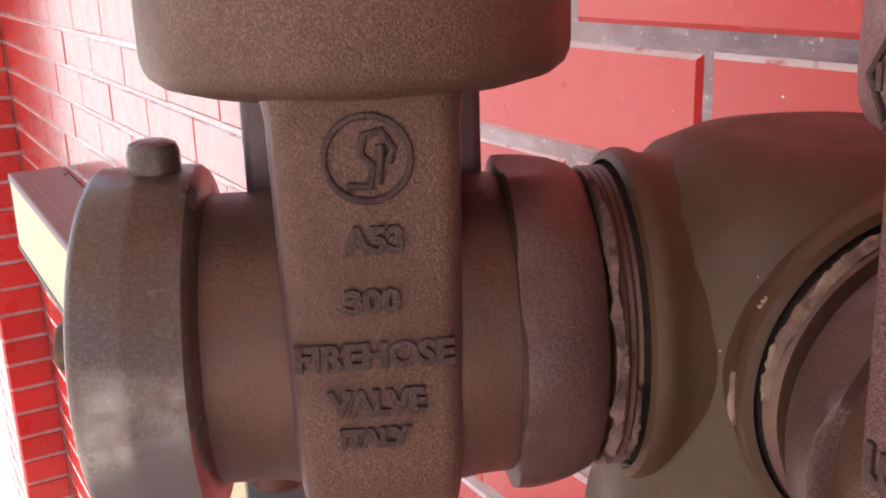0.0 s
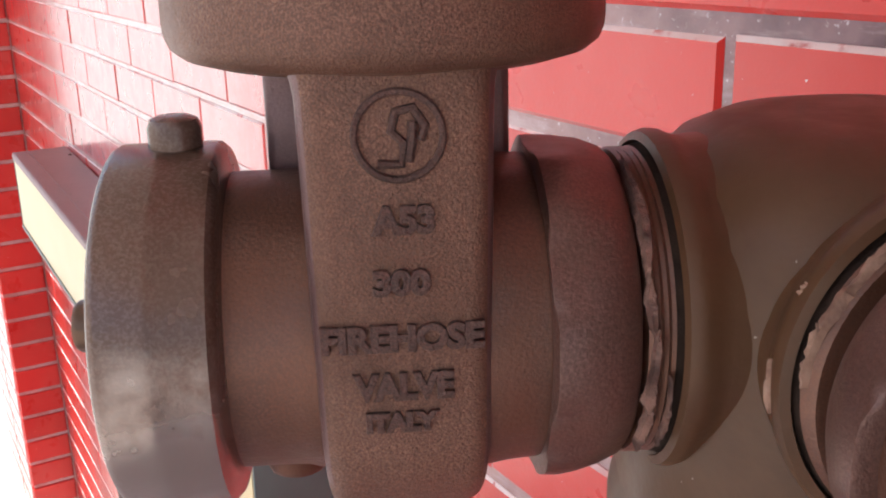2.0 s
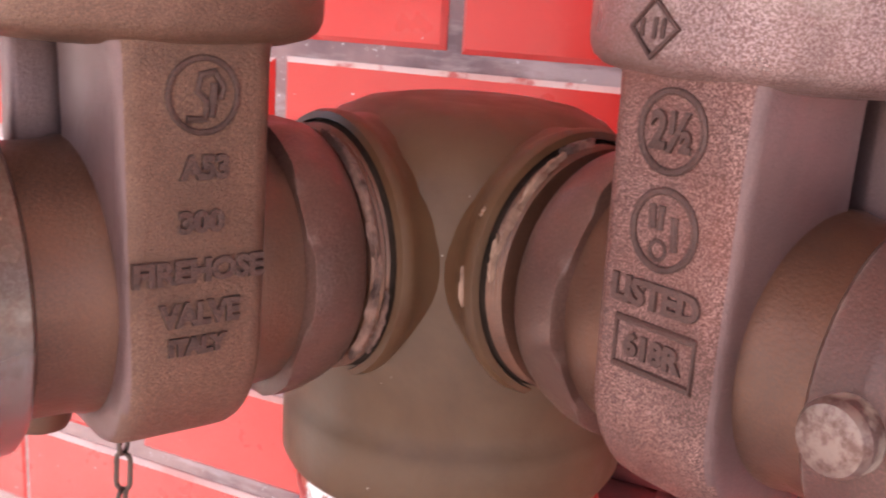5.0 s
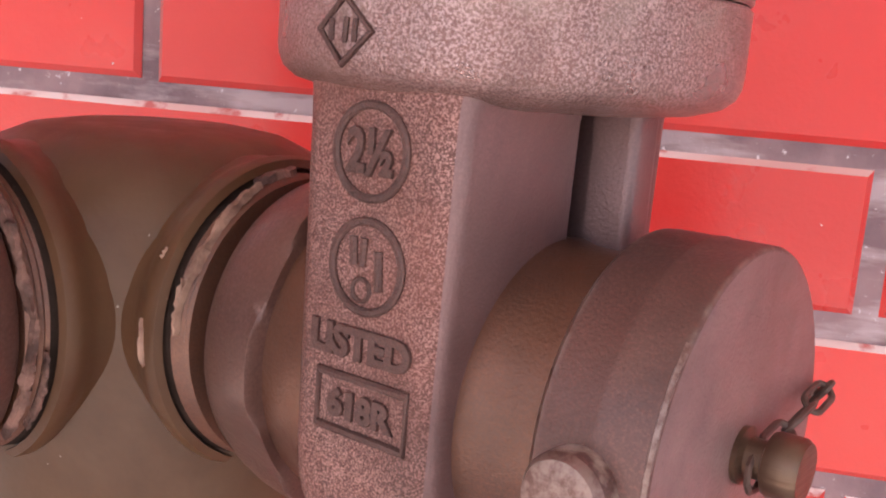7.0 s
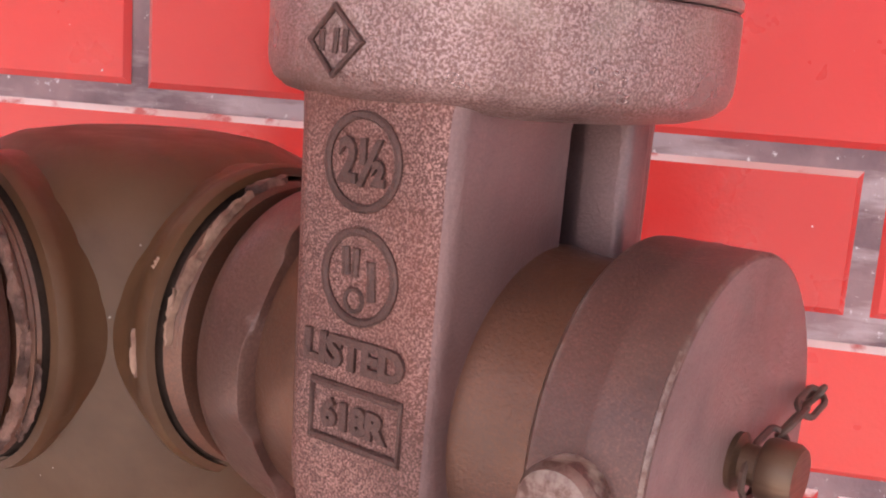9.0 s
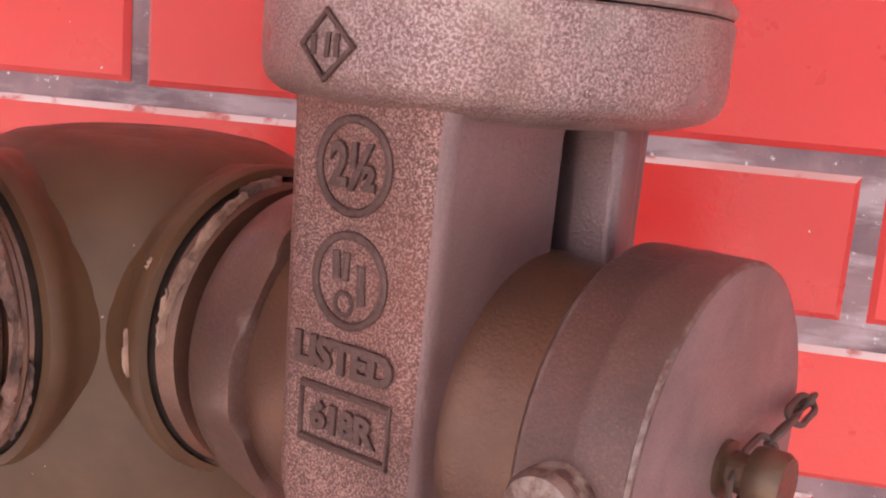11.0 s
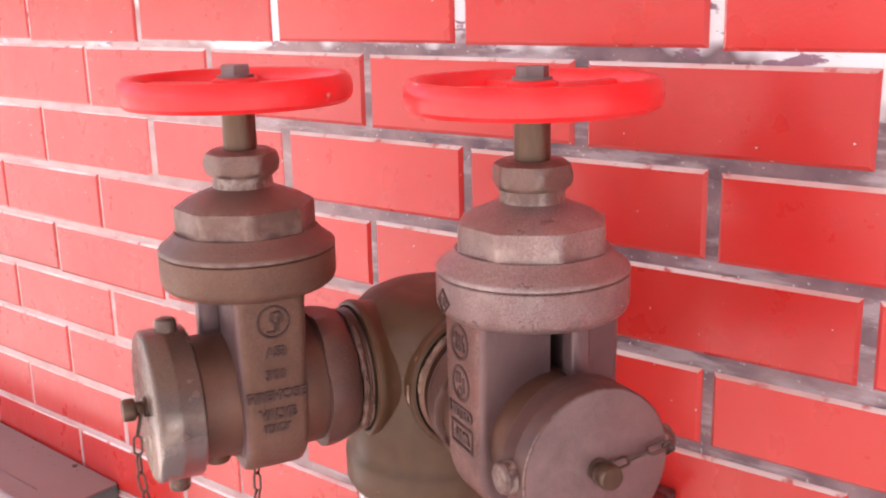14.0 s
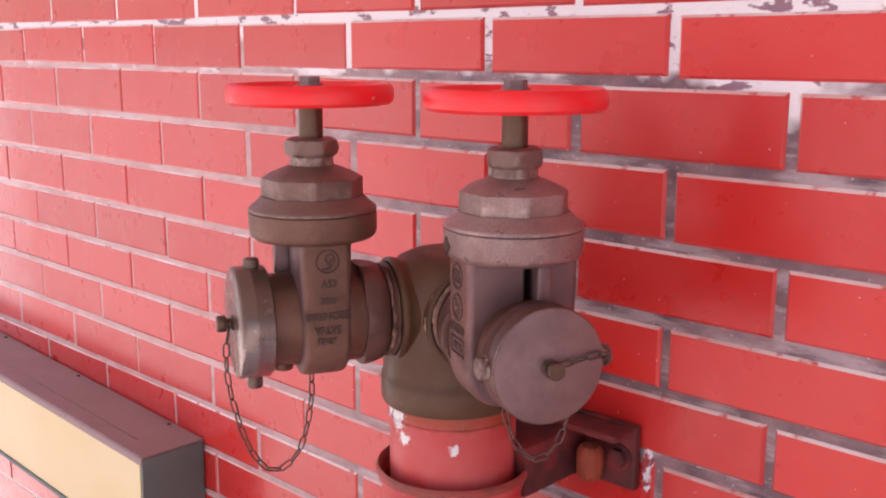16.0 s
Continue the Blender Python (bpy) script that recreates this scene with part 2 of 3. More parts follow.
m = Mat("chipped red pipe paint", 0.48, spec=0.4)
c = m.mix(m.ramp(m.noise(14, 5), (0.4, 0.0), (0.7, 1.0)), (0.50, 0.045, 0.042), (0.56, 0.12, 0.11))
ragged = m.noise(190, 6, 0.8)
white = None
for place, size in (((-0.0140, -0.0552, 1.3500), 0.0190), ((-0.0045, -0.0568, 1.3330), 0.0120), ((-0.0300, -0.0485, 1.3520), 0.0130), ((0.0400, -0.0406, 1.3290), 0.0075)):
    d = m.t.nodes.new("ShaderNodeVectorMath")
    d.operation = "DISTANCE"
    m.link(m.co, d.inputs[0])
    d.inputs[1].default_value = place
    e = m.t.nodes.new("ShaderNodeMath")
    e.operation = "MULTIPLY_ADD"
    m.link(ragged, e.inputs[0])
    e.inputs[1].default_value = 2.6 * size
    m.link(d.outputs["Value"], e.inputs[2])
    unit = m.t.nodes.new("ShaderNodeMath")
    unit.operation = "DIVIDE"
    m.link(e.outputs[0], unit.inputs[0])
    unit.inputs[1].default_value = 3.7 * size
    spot = m.ramp(unit.outputs[0], (0.47, 1.0), (0.49, 0.0))
    white = spot if white is None else m.mix(1.0, white, spot, "LIGHTEN")
c = m.mix(m.ramp(m.noise(120, 5, 0.7, m.stretch(1.6, 1.6, 0.45)), (0.62, 0.0), (0.67, 1.0)), c, (0.36, 0.20, 0.20))
c = m.mix(white, c, (0.76, 0.73, 0.70))
rust = m.ramp(m.noise(34, 5, 0.65), (0.64, 0.0), (0.72, 1.0))
c = m.mix(m.mix(0.6, 0.0, rust), c, (0.42, 0.10, 0.03))
hot = m.t.nodes.new("ShaderNodeSeparateXYZ")
m.link(m.co, hot.inputs[0])
lift = m.t.nodes.new("ShaderNodeMath")
lift.operation = "MULTIPLY_ADD"
m.link(m.noise(40, 5, 0.65, m.stretch(1, 1, 0.4)), lift.inputs[0])
lift.inputs[1].default_value = 0.030
m.link(hot.outputs["Z"], lift.inputs[2])
seam = m.ramp(m.mix(1.0, lift.outputs[0], 0.90, "SUBTRACT"), (0.4605, 0.0), (0.4665, 1.0))
seam = m.mix(white, seam, 0.0)
c = m.mix(m.mix(0.75, 0.0, seam), c, (0.30, 0.055, 0.018))
m.color(c)
m.bump((white, 0.4, 0.0006), (m.noise(90, 4), 0.25, 0.001))
PIPE = m.m
m = Mat("rusty painted lip", 0.5)
m.color(m.mix(m.ramp(m.noise(30, 5), (0.4, 0.0), (0.62, 1.0)), (0.20, 0.045, 0.030), (0.34, 0.055, 0.040)))
m.bump((m.noise(150, 4), 0.5, 0.001))
LIP = m.m
m = Mat("dark maroon bracket paint", 0.65, spec=0.25)
m.color(m.mix(m.ramp(m.noise(30, 5), (0.4, 0.0), (0.65, 1.0)), (0.075, 0.020, 0.020), (0.20, 0.028, 0.026)))
m.bump((m.noise(130, 4), 0.5, 0.001))
BRACKET = m.m
m = Mat("white filler", 0.7)
m.color(m.mix(m.ramp(m.noise(95, 4), (0.47, 0.0), (0.53, 1.0)), (0.72, 0.64, 0.66), (0.34, 0.05, 0.05))).bump((m.noise(180, 4), 0.6, 0.002))
FILLER = m.m
m = Mat("orange rust", 0.75)
m.color(m.mix(m.noise(70, 5), (0.17, 0.024, 0.012), (0.36, 0.060, 0.018))).bump((m.noise(160, 4), 0.7, 0.0015))
RUST = m.m

m = Mat("grey-green painted sheet metal", 0.42)
m.color(m.mix(m.noise(18, 4), (0.085, 0.110, 0.105), (0.125, 0.150, 0.142))).bump((m.noise(60, 3), 0.15, 0.001))
BOX_GREY = m.m
m = Mat("brown painted sheet metal", 0.42)
c = m.mix(m.noise(12, 5), (0.22, 0.125, 0.118), (0.31, 0.185, 0.175))
m.color(m.mix(m.ramp(m.noise(140, 2), (0.70, 0.0), (0.73, 1.0)), c, (0.05, 0.03, 0.03))).bump((m.noise(60, 3), 0.15, 0.001))
BOX_TOP = m.m
m = Mat("cream acrylic panel", 0.35)
m.color(m.mix(m.noise(5, 3), (0.72, 0.52, 0.24), (0.80, 0.66, 0.40)))
PANEL = m.m

m = Mat("pale concrete", 0.85)
c = m.mix(m.noise(3, 6), (0.46, 0.445, 0.42), (0.58, 0.56, 0.53))
m.color(m.mix(m.ramp(m.noise(60, 4), (0.4, 0.0), (0.8, 0.4)), c, (0.28, 0.27, 0.25))).bump((m.noise(120, 5), 0.4, 0.003))
GROUND = m.m
m = Mat("white plaster of the added soffit", 0.8)
m.color(m.mix(m.noise(4, 5), (0.66, 0.64, 0.61), (0.74, 0.72, 0.69))).bump((m.noise(80, 4), 0.2, 0.002))
PLASTER = m.m

# ---- mesh helpers ----


def finish(name, bm, material, smooth=True):
    bmesh.ops.recalc_face_normals(bm, faces=bm.faces[:])
    me = bpy.data.meshes.new(name)
    bm.to_mesh(me)
    bm.free()
    me.materials.append(material)
    if smooth:
        me.polygons.foreach_set("use_smooth", [True] * len(me.polygons))
        me.set_sharp_from_angle(angle=radians(38))
    return me


def part(name, bm, material, parent, label="", smooth=True):
    ob = new(name, finish(name, bm, material, smooth))
    ob.parent = parent
    if label:
        tagged(ob, label)
    return ob


def repaint(ob, material, test):
    """Gives the faces that pass the test a second material."""
    ob.data.materials.append(material)
    for f in ob.data.polygons:
        if test(f):
            f.material_index = 1
    return ob


def thing(name, label, category, m=None, group="", kind=""):
    ob = new(name)
    ob.empty_display_size = 0.02
    if m is not None:
        ob.matrix_basis = m
    return tagged(ob, label, category, group, kind)


def lathe(profile, n=64, axis="z", bm=None, closed=False, wobble=0.0, seed=0):
    """Turns (radius, height) points round an axis."""
    bm = bm or bmesh.new()
    rng = random.Random(seed)
    rings = []
    for r, h in profile:
        if r <= 1e-6:
            rings.append([bm.verts.new((0, 0, h) if axis == "z" else (h, 0, 0))])
            continue
        ring = []
        for i in range(n):
            a = 2 * math.pi * i / n
            q = r + (rng.uniform(-wobble, wobble) if wobble else 0)
            hh = h + (rng.uniform(-wobble, wobble) if wobble else 0)
            ring.append(bm.verts.new((q * math.cos(a), q * math.sin(a), hh) if axis == "z" else (hh, q * math.cos(a), q * math.sin(a))))
        rings.append(ring)
    pairs = list(zip(rings, rings[1:]))
    if closed:
        pairs.append((rings[-1], rings[0]))
    for a, b in pairs:
        if len(a) == 1 and len(b) == 1:
            continue
        for i in range(n):
            j = (i + 1) % n
            if len(a) == 1:
                bm.faces.new((a[0], b[i], b[j]))
            elif len(b) == 1:
                bm.faces.new((a[i], a[j], b[0]))
            else:
                bm.faces.new((a[i], a[j], b[j], b[i]))
    return bm


def bevel(bm, width, segments=2, angle=30):
    edges = [e for e in bm.edges if len(e.link_faces) == 2 and e.calc_face_angle(0) > radians(angle)]
    bmesh.ops.bevel(bm, geom=edges, offset=width, segments=segments, profile=0.5, affect="EDGES", clamp_overlap=True)
    return bm


def box(x0, x1, y0, y1, z0, z1, bm=None, m=None):
    bm = bm or bmesh.new()
    made = bmesh.ops.create_cube(bm, size=1.0)["verts"]
    for v in made:
        v.co = Vector(((x0 + x1) / 2 + v.co.x * (x1 - x0), (y0 + y1) / 2 + v.co.y * (y1 - y0), (z0 + z1) / 2 + v.co.z * (z1 - z0)))
        if m is not None:
            v.co = m @ v.co
    return bm


def prism(points, h0, h1, axis="z", bm=None):
    """A polygon pushed along an axis. axis z: (x, y); axis x: (y, z)."""
    bm = bm or bmesh.new()
    put = (lambda a, b, h: (a, b, h)) if axis == "z" else (lambda a, b, h: (h, a, b))
    lo = [bm.verts.new(put(a, b, h0)) for a, b in points]
    hi = [bm.verts.new(put(a, b, h1)) for a, b in points]
    bm.faces.new(lo[::-1])
    bm.faces.new(hi)
    for i in range(len(points)):
        j = (i + 1) % len(points)
        bm.faces.new((lo[i], lo[j], hi[j], hi[i]))
    return bm


def ngon(n, r, turn=0.0):
    return [(r * math.cos(2 * math.pi * i / n + turn), r * math.sin(2 * math.pi * i / n + turn)) for i in range(n)]


def tube(points, r, n=8, bm=None, closed=False):
    """A round bar along a line of points."""
    bm = bm or bmesh.new()
    pts = [Vector(p) for p in points]
    rings = []
    k = len(pts)
    up = Vector((0.31, 0.52, 0.8)).normalized()
    for i, p in enumerate(pts):
        a = pts[(i - 1) % k] if closed or i else p
        b = pts[(i + 1) % k] if closed or i < k - 1 else p
        d = (b - a).normalized()
        u = (up - d * up.dot(d)).normalized()
        up = u
        w = d.cross(u)
        rings.append([bm.verts.new(p + r * (math.cos(2 * math.pi * j / n) * u + math.sin(2 * math.pi * j / n) * w)) for j in range(n)])
    pairs = list(zip(rings, rings[1:])) + ([(rings[-1], rings[0])] if closed else [])
    for a, b in pairs:
        for j in range(n):
            q = (j + 1) % n
            bm.faces.new((a[j], a[q], b[q], b[j]))
    if not closed:
        bm.faces.new(rings[0][::-1])
        bm.faces.new(rings[-1])
    return bm


def writing(name, text, size, width, depth, m, parent, material):
    """Raised lettering, centred on m's origin, in m's xy plane, squeezed to a width."""
    cu = bpy.data.curves.new(name, "FONT")
    cu.body, cu.size, cu.align_x, cu.align_y = text, size, "CENTER", "CENTER"
    cu.extrude, cu.bevel_depth, cu.offset, cu.resolution_u = depth, 0.00022, 0.00020, 3
    tmp = new("lettering_curve", cu)
    me = bpy.data.meshes.new_from_object(tmp.evaluated_get(bpy.context.evaluated_depsgraph_get()))
    bpy.data.objects.remove(tmp)
    bpy.data.curves.remove(cu)
    co = np.empty(len(me.vertices) * 3)
    me.vertices.foreach_get("co", co)
    co = co.reshape(-1, 3)
    span = co[:, 0].max() - co[:, 0].min()
    tall = co[:, 1].max() - co[:, 1].min()
    co[:, 0] = (co[:, 0] - (co[:, 0].max() + co[:, 0].min()) / 2) * width / span
    co[:, 1] = (co[:, 1] - (co[:, 1].max() + co[:, 1].min()) / 2) * size / tall
    me.vertices.foreach_set("co", co.ravel())
    me.materials.clear()
    me.materials.append(material)
    ob = new(name, me)
    ob.parent = parent
    ob.matrix_basis = m
    return ob


def ring_relief(name, r, w, depth, m, parent, material):
    bm = lathe([(r - w, -0.001), (r - w, depth * 0.6), (r - w * 0.5, depth), (r + w * 0.5, depth), (r + w, depth * 0.6), (r + w, -0.001)], 40)
    ob = part(name, bm, material, parent)
    ob.matrix_basis = m
    return ob


# ---- the wall ----
JOINT, THIN, BRICK_W = 0.0096, 0.0062, 0.208
# bed joints near the valves, then even courses above and below
BEDS = [1.698, 1.636, 1.5655, 1.4945, 1.4265, 1.361, 1.297]
while BEDS[0] < 3.2:
    BEDS.insert(0, BEDS[0] + 0.0677)
while BEDS[-1] > 0.06:
    BEDS.append(BEDS[-1] - 0.0677)
TOP_COURSE = next(i for i, z in enumerate(BEDS) if abs(z - 1.698) < 1e-6)

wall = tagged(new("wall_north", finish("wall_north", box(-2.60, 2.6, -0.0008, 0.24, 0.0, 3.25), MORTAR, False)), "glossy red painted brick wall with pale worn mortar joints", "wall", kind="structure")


def brick_mesh(w, d, h, e=0.0026, bm=None, at=(0, 0, 0), m=None):
    """One brick with eased front edges; its face looks to -y."""
    bm = bm or bmesh.new()
    a, b = w / 2, h / 2
    rows = [((a, b), d), ((a, b), -d + e), ((a - e, b - e), -d)]
    rings = []
    for (p, q), y in rows:
        ring = []
        for sx, sz in ((-1, -1), (1, -1), (1, 1), (-1, 1)):
            co = Vector((at[0] + sx * p, at[1] + y, at[2] + sz * q))
            ring.append(bm.verts.new(m @ co if m is not None else co))
        rings.append(ring)
    for lo, hi in zip(rings, rings[1:]):
        for i in range(4):
            bm.faces.new((lo[i], lo[(i + 1) % 4], hi[(i + 1) % 4], hi[i]))
    bm.faces.new(rings[-1])
    bm.faces.new(rings[0][::-1])
    return bm


rng = random.Random(4)
shared = finish("brick", brick_mesh(BRICK_W - JOINT, 0.004, 0.0560), BRICK, False)
shared.materials.append(ARRIS_LIT)
# only upward faces get the paler, sunlit-looking colour
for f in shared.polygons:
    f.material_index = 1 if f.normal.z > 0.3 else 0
far = bmesh.new()
near_bricks = []
for k in range(len(BEDS) - 1):
    z, h = (BEDS[k] + BEDS[k + 1]) / 2, BEDS[k] - BEDS[k + 1] - JOINT
    half = 0.0 if (k - TOP_COURSE) % 2 == 0 else 0.5
    slip = 0.0 if k == TOP_COURSE else 0.0055
    for i in range(-14, 13):
        x0, x1 = max((i + half) * BRICK_W - 0.001 + slip, -2.596), min((i + 1 + half) * BRICK_W - 0.001 + slip, 2.59)
        if x1 - x0 < 0.04:
            continue
        gap = THIN if x1 < -0.45 else JOINT
        x, w, hh = (x0 + x1) / 2, x1 - x0 - (0.0034 if x1 < -0.45 else gap), h + JOINT - gap
        jx, jz, jy = rng.uniform(-0.0016, 0.0016), rng.uniform(-0.0012, 0.0012), rng.uniform(-0.0008, 0.0008)
        if -1.85 < x < 0.62 and 0.92 < z < 1.83:
            near_bricks.append((x + jx, jy, z + jz, w / (BRICK_W - JOINT), hh / 0.0560, rng.uniform(-0.25, 0.25), 0.5 if x < -0.45 else 1.0))
        else:
            brick_mesh(w, 0.0022 if x < -0.45 else 0.004, hh, 0.0014 if x < -0.45 else 0.0026, bm=far, at=(x + jx, jy, z + jz))
repaint(part("far_bricks", far, BRICK_FAR, wall, smooth=False), ARRIS_LIT, lambda f: f.normal.z > 0.3)
tagged(bpy.data.objects["far_bricks"], kind="stuff")

# the short brick pier that closes the wall on the street side
pier = tagged(new("wall_pier", finish("wall_pier", box(-3.10, -2.604, -0.108, 0.24, 0.0, 3.25), MORTAR, False)), "shallow red brick pier at the end of the wall", "wall", kind="structure")
pier_brick = finish("brick", brick_mesh(0.1063, 0.005, 0.058), BRICK, False)
pier_face = finish("brick", brick_mesh(0.196, 0.004, 0.058), BRICK, False)
for k in range(len(BEDS) - 1):
    z, h = (BEDS[k] + BEDS[k + 1]) / 2, (BEDS[k] - BEDS[k + 1] - JOINT) / 0.058
    o = new("brick", pier_brick)
    o.parent, o.matrix_basis = pier, pose(-2.603, -0.0575, z, 0, 0, 90) @ Matrix.Diagonal((1, 1, h, 1))
    for i in range(2):
        o = new("brick", pier_face)
        o.parent, o.matrix_basis = pier, pose(-2.71 - 0.208 * i, -0.109, z) @ Matrix.Diagonal((1, 1, h, 1))

ground = bmesh.new()
bmesh.ops.create_grid(ground, x_segments=8, y_segments=8, size=400)
tagged(new("ground", finish("ground", ground, GROUND, False)), "pale sunlit concrete pavement", "ground", kind="structure")
# added out of view: keeps the sun off wall and valves, cuts sky light
tagged(new("ceiling", finish("ceiling", box(-3.3, 4.5, -3.1, -0.01, 3.26, 3.45), PLASTER, False)), "unseen white soffit added to shade the wall", "ceiling", kind="structure")

# ---- light box on the wall ----
bx = thing("light_box", "long wall-mounted sign box with brown top and cream front", "sign box", pose(-1.400, 0, 1.1285, 0, 1.9, 0))
L2 = 0.650
part("housing", bevel(box(-L2 + 0.003, L2 - 0.003, -0.088, -0.0045, -0.149, -0.003), 0.002), BOX_GREY, bx)
turn_down = [(-0.1000 - 0.0045 * math.sin(radians(15 * k)), -0.0045 + 0.0045 * math.cos(radians(15 * k))) for k in range(7)]
turn_in = [(-0.1000 - 0.0022 * math.sin(radians(15 * k)), -0.0045 + 0.0022 * math.cos(radians(15 * k))) for k in range(6, -1, -1)]
sheet = [(-0.0045, 0.0), *turn_down, (-0.1045, -0.0120), (-0.1023, -0.0120), *turn_in, (-0.0045, -0.0023)]
part("top_sheet", prism(sheet, -L2, L2, "x"), BOX_TOP, bx, "dusty brown painted top sheet with folded front edge")
part("top_lip", bevel(box(-L2, L2 - 0.060, -0.0765, -0.0745, 0.0002, 0.0016), 0.0005), BOX_TOP, bx)
part("front_panel", bevel(box(-L2 + 0.008, L2 - 0.008, -0.1030, -0.0885, -0.145, -0.0125), 0.001), PANEL, bx, "cream translucent front panel")
part("end_cap", bevel(box(L2 - 0.0028, L2 + 0.001, -0.1035, -0.0045, -0.150, -0.0032), 0.001), BOX_GREY, bx, "blue-grey end cap")
part("end_cap", bevel(box(-L2 - 0.001, -L2 + 0.0028, -0.1035, -0.0045, -0.150, -0.0032), 0.001), BOX_GREY, bx)
part("bottom_rim", bevel(box(-L2, L2, -0.1050, -0.0875, -0.152, -0.1455), 0.0008), BOX_GREY, bx)
for k in (-0.60, -0.30, 0.0, 0.30, 0.60):
    part("screw", lathe([(0.0, -0.001), (0.0032, -0.001), (0.0032, 0.0012), (0.0022, 0.0022), (0.0, 0.0024)], 16), LETTER, bx).location = (k * 0.95, -0.012, 0.0)

# ---- standpipe, tee and bracket ----
AXIS = 1.4425  # height of the outlets' axes
COLUMN = (-0.1311, -0.1326)
pipe = thing("standpipe", "red painted steel standpipe with chipped white patches", "pipe", pose(*COLUMN, 0))
part("pipe", lathe([(0.0, 0.0), (0.057, 0.0), (0.057, AXIS - 0.0835), (0.0, AXIS - 0.0835)], 72), PIPE, pipe)
part("weld_seam", lathe([(0.0565, AXIS - 0.0985), (0.0580, AXIS - 0.0980), (0.0583, AXIS - 0.0968), (0.0577, AXIS - 0.0955), (0.0565, AXIS - 0.0950)], 72, wobble=0.0003, seed=2), PIPE, pipe, "rusty painted seam under the tee")
zc = AXIS - 0.147
sleeve = part("sleeve", lathe([(0.059, 0.0), (0.0645, 0.0), (0.0645, zc - 0.020), (0.0665, zc - 0.012), (0.0695, zc - 0.006), (0.0700, zc - 0.001), (0.0680, zc + 0.002), (0.0655, zc), (0.0635, zc - 0.008), (0.059, zc - 0.018)], 72, closed=True), LIP, pipe, "outer red sleeve with a rolled rusty lip")
repaint(sleeve, PIPE, lambda f: f.center.z < zc - 0.005)

tee = thing("pipe_tee", "olive-brown painted pipe tee with two side outlets", "pipe fitting", pose(*COLUMN, AXIS))
prof = [(0.0, 0.0505), (0.026, 0.0500), (0.038, 0.0480), (0.048, 0.0435), (0.0555, 0.0360), (0.0602, 0.0255), (0.0622, 0.012), (0.0622, -0.052), (0.0616, -0.0565), (0.0636, -0.0600), (0.0642, -0.064), (0.0640, -0.080), (0.0620, -0.0838), (0.050, -0.0842), (0.0, -0.0842)]
part("tee_body", lathe(prof, 96), TEE, tee)
A1, A2 = radians(244.52), radians(333.89)
for ang in (A1, A2):
    q = Matrix.Translation((0, 0, 0.002)) @ Matrix.Rotation(ang, 4, "Z")
    bm = lathe([(0.0, 0.020), (0.0440, 0.020), (0.0434, 0.0440), (0.0428, 0.0485), (0.0434, 0.0520), (0.0446, 0.0545), (0.0448, 0.0570), (0.0440, 0.0592), (0.0418, 0.0600), (0.0402, 0.0560), (0.0, 0.0560)], 80, "x")
    o = part("outlet_collar", bm, TEE, tee)
    o.matrix_basis = q
    o = part("joint_compound", lathe([(0.030, 0.054), (0.0412, 0.0562), (0.0412, 0.0585), (0.0402, 0.0605), (0.0394, 0.0622), (0.030, 0.063)], 90, "x", wobble=0.0004, seed=3), COMPOUND, tee, "black thread joint compound")
    o.matrix_basis = q
    turns = [(0.030, 0.0612), *[(0.0404 - 0.0007 * (k % 2), 0.0614 + 0.0009 * k) for k in range(8)], (0.030, 0.0684)]
    o = part("thread", lathe(turns, 72, "x"), BRONZE_SMOOTH, tee, "brown turned pipe thread in the joint")
    o.matrix_basis = q


def tape_strip(a0, a1, h0, h1, r, seed, mat, q):
    """A torn band of thread tape lying round a joint."""
    rg = random.Random(seed)
    bm = bmesh.new()
    n = max(8, int((a1 - a0) / 1.8))
    wave = 0.6
    rows = []
    for i in range(n + 1):
        a = radians(a0 + (a1 - a0) * i / n)
        fade = min(1.0, 4.5 * i / n, 4.5 * (n - i) / n)
        mid = (h0 + h1) / 2 + 0.0005 * math.sin(i * 0.23 + seed) + rg.uniform(-0.00015, 0.00015)
        wave = min(1.0, max(0.20, wave + rg.uniform(-0.13, 0.13)))
        wd = (h1 - h0) / 2 * fade * wave + 0.0002
        row = []
        for hh, rr in ((mid - wd, r - 0.0012), (mid - wd * 0.5, r + rg.uniform(0.0002, 0.0012)), (mid + wd * 0.5, r + rg.uniform(0, 0.0010)), (mid + wd, r - 0.0012)):
            row.append(bm.verts.new((hh, rr * math.cos(a), rr * math.sin(a))))
        rows.append(row)
    for p, s in zip(rows, rows[1:]):
        for j in range(3):
            bm.faces.new((p[j], p[j + 1], s[j + 1], s[j]))
    o = part("tape_strip", bm, mat, tee, "torn strip of old thread tape")
    o.matrix_basis = q


q1, q2 = Matrix.Translation((0, 0, 0.002)) @ Matrix.Rotation(A1, 4, "Z"), Matrix.Translation((0, 0, 0.002)) @ Matrix.Rotation(A2, 4, "Z")
for a0, a1, h0, h1, r, seed in ((-46, -20, 0.0640, 0.0690, 0.0412, 1), (24, 78, 0.0652, 0.0690, 0.0410, 2), (-24, 10, 0.0632, 0.0696, 0.0414, 7), (-40, -6, 0.0612, 0.0640, 0.0416, 9), (6, 26, 0.0650, 0.0684, 0.0410, 12)):
    tape_strip(a0, a1, h0, h1, r, seed, TAPE, q1)
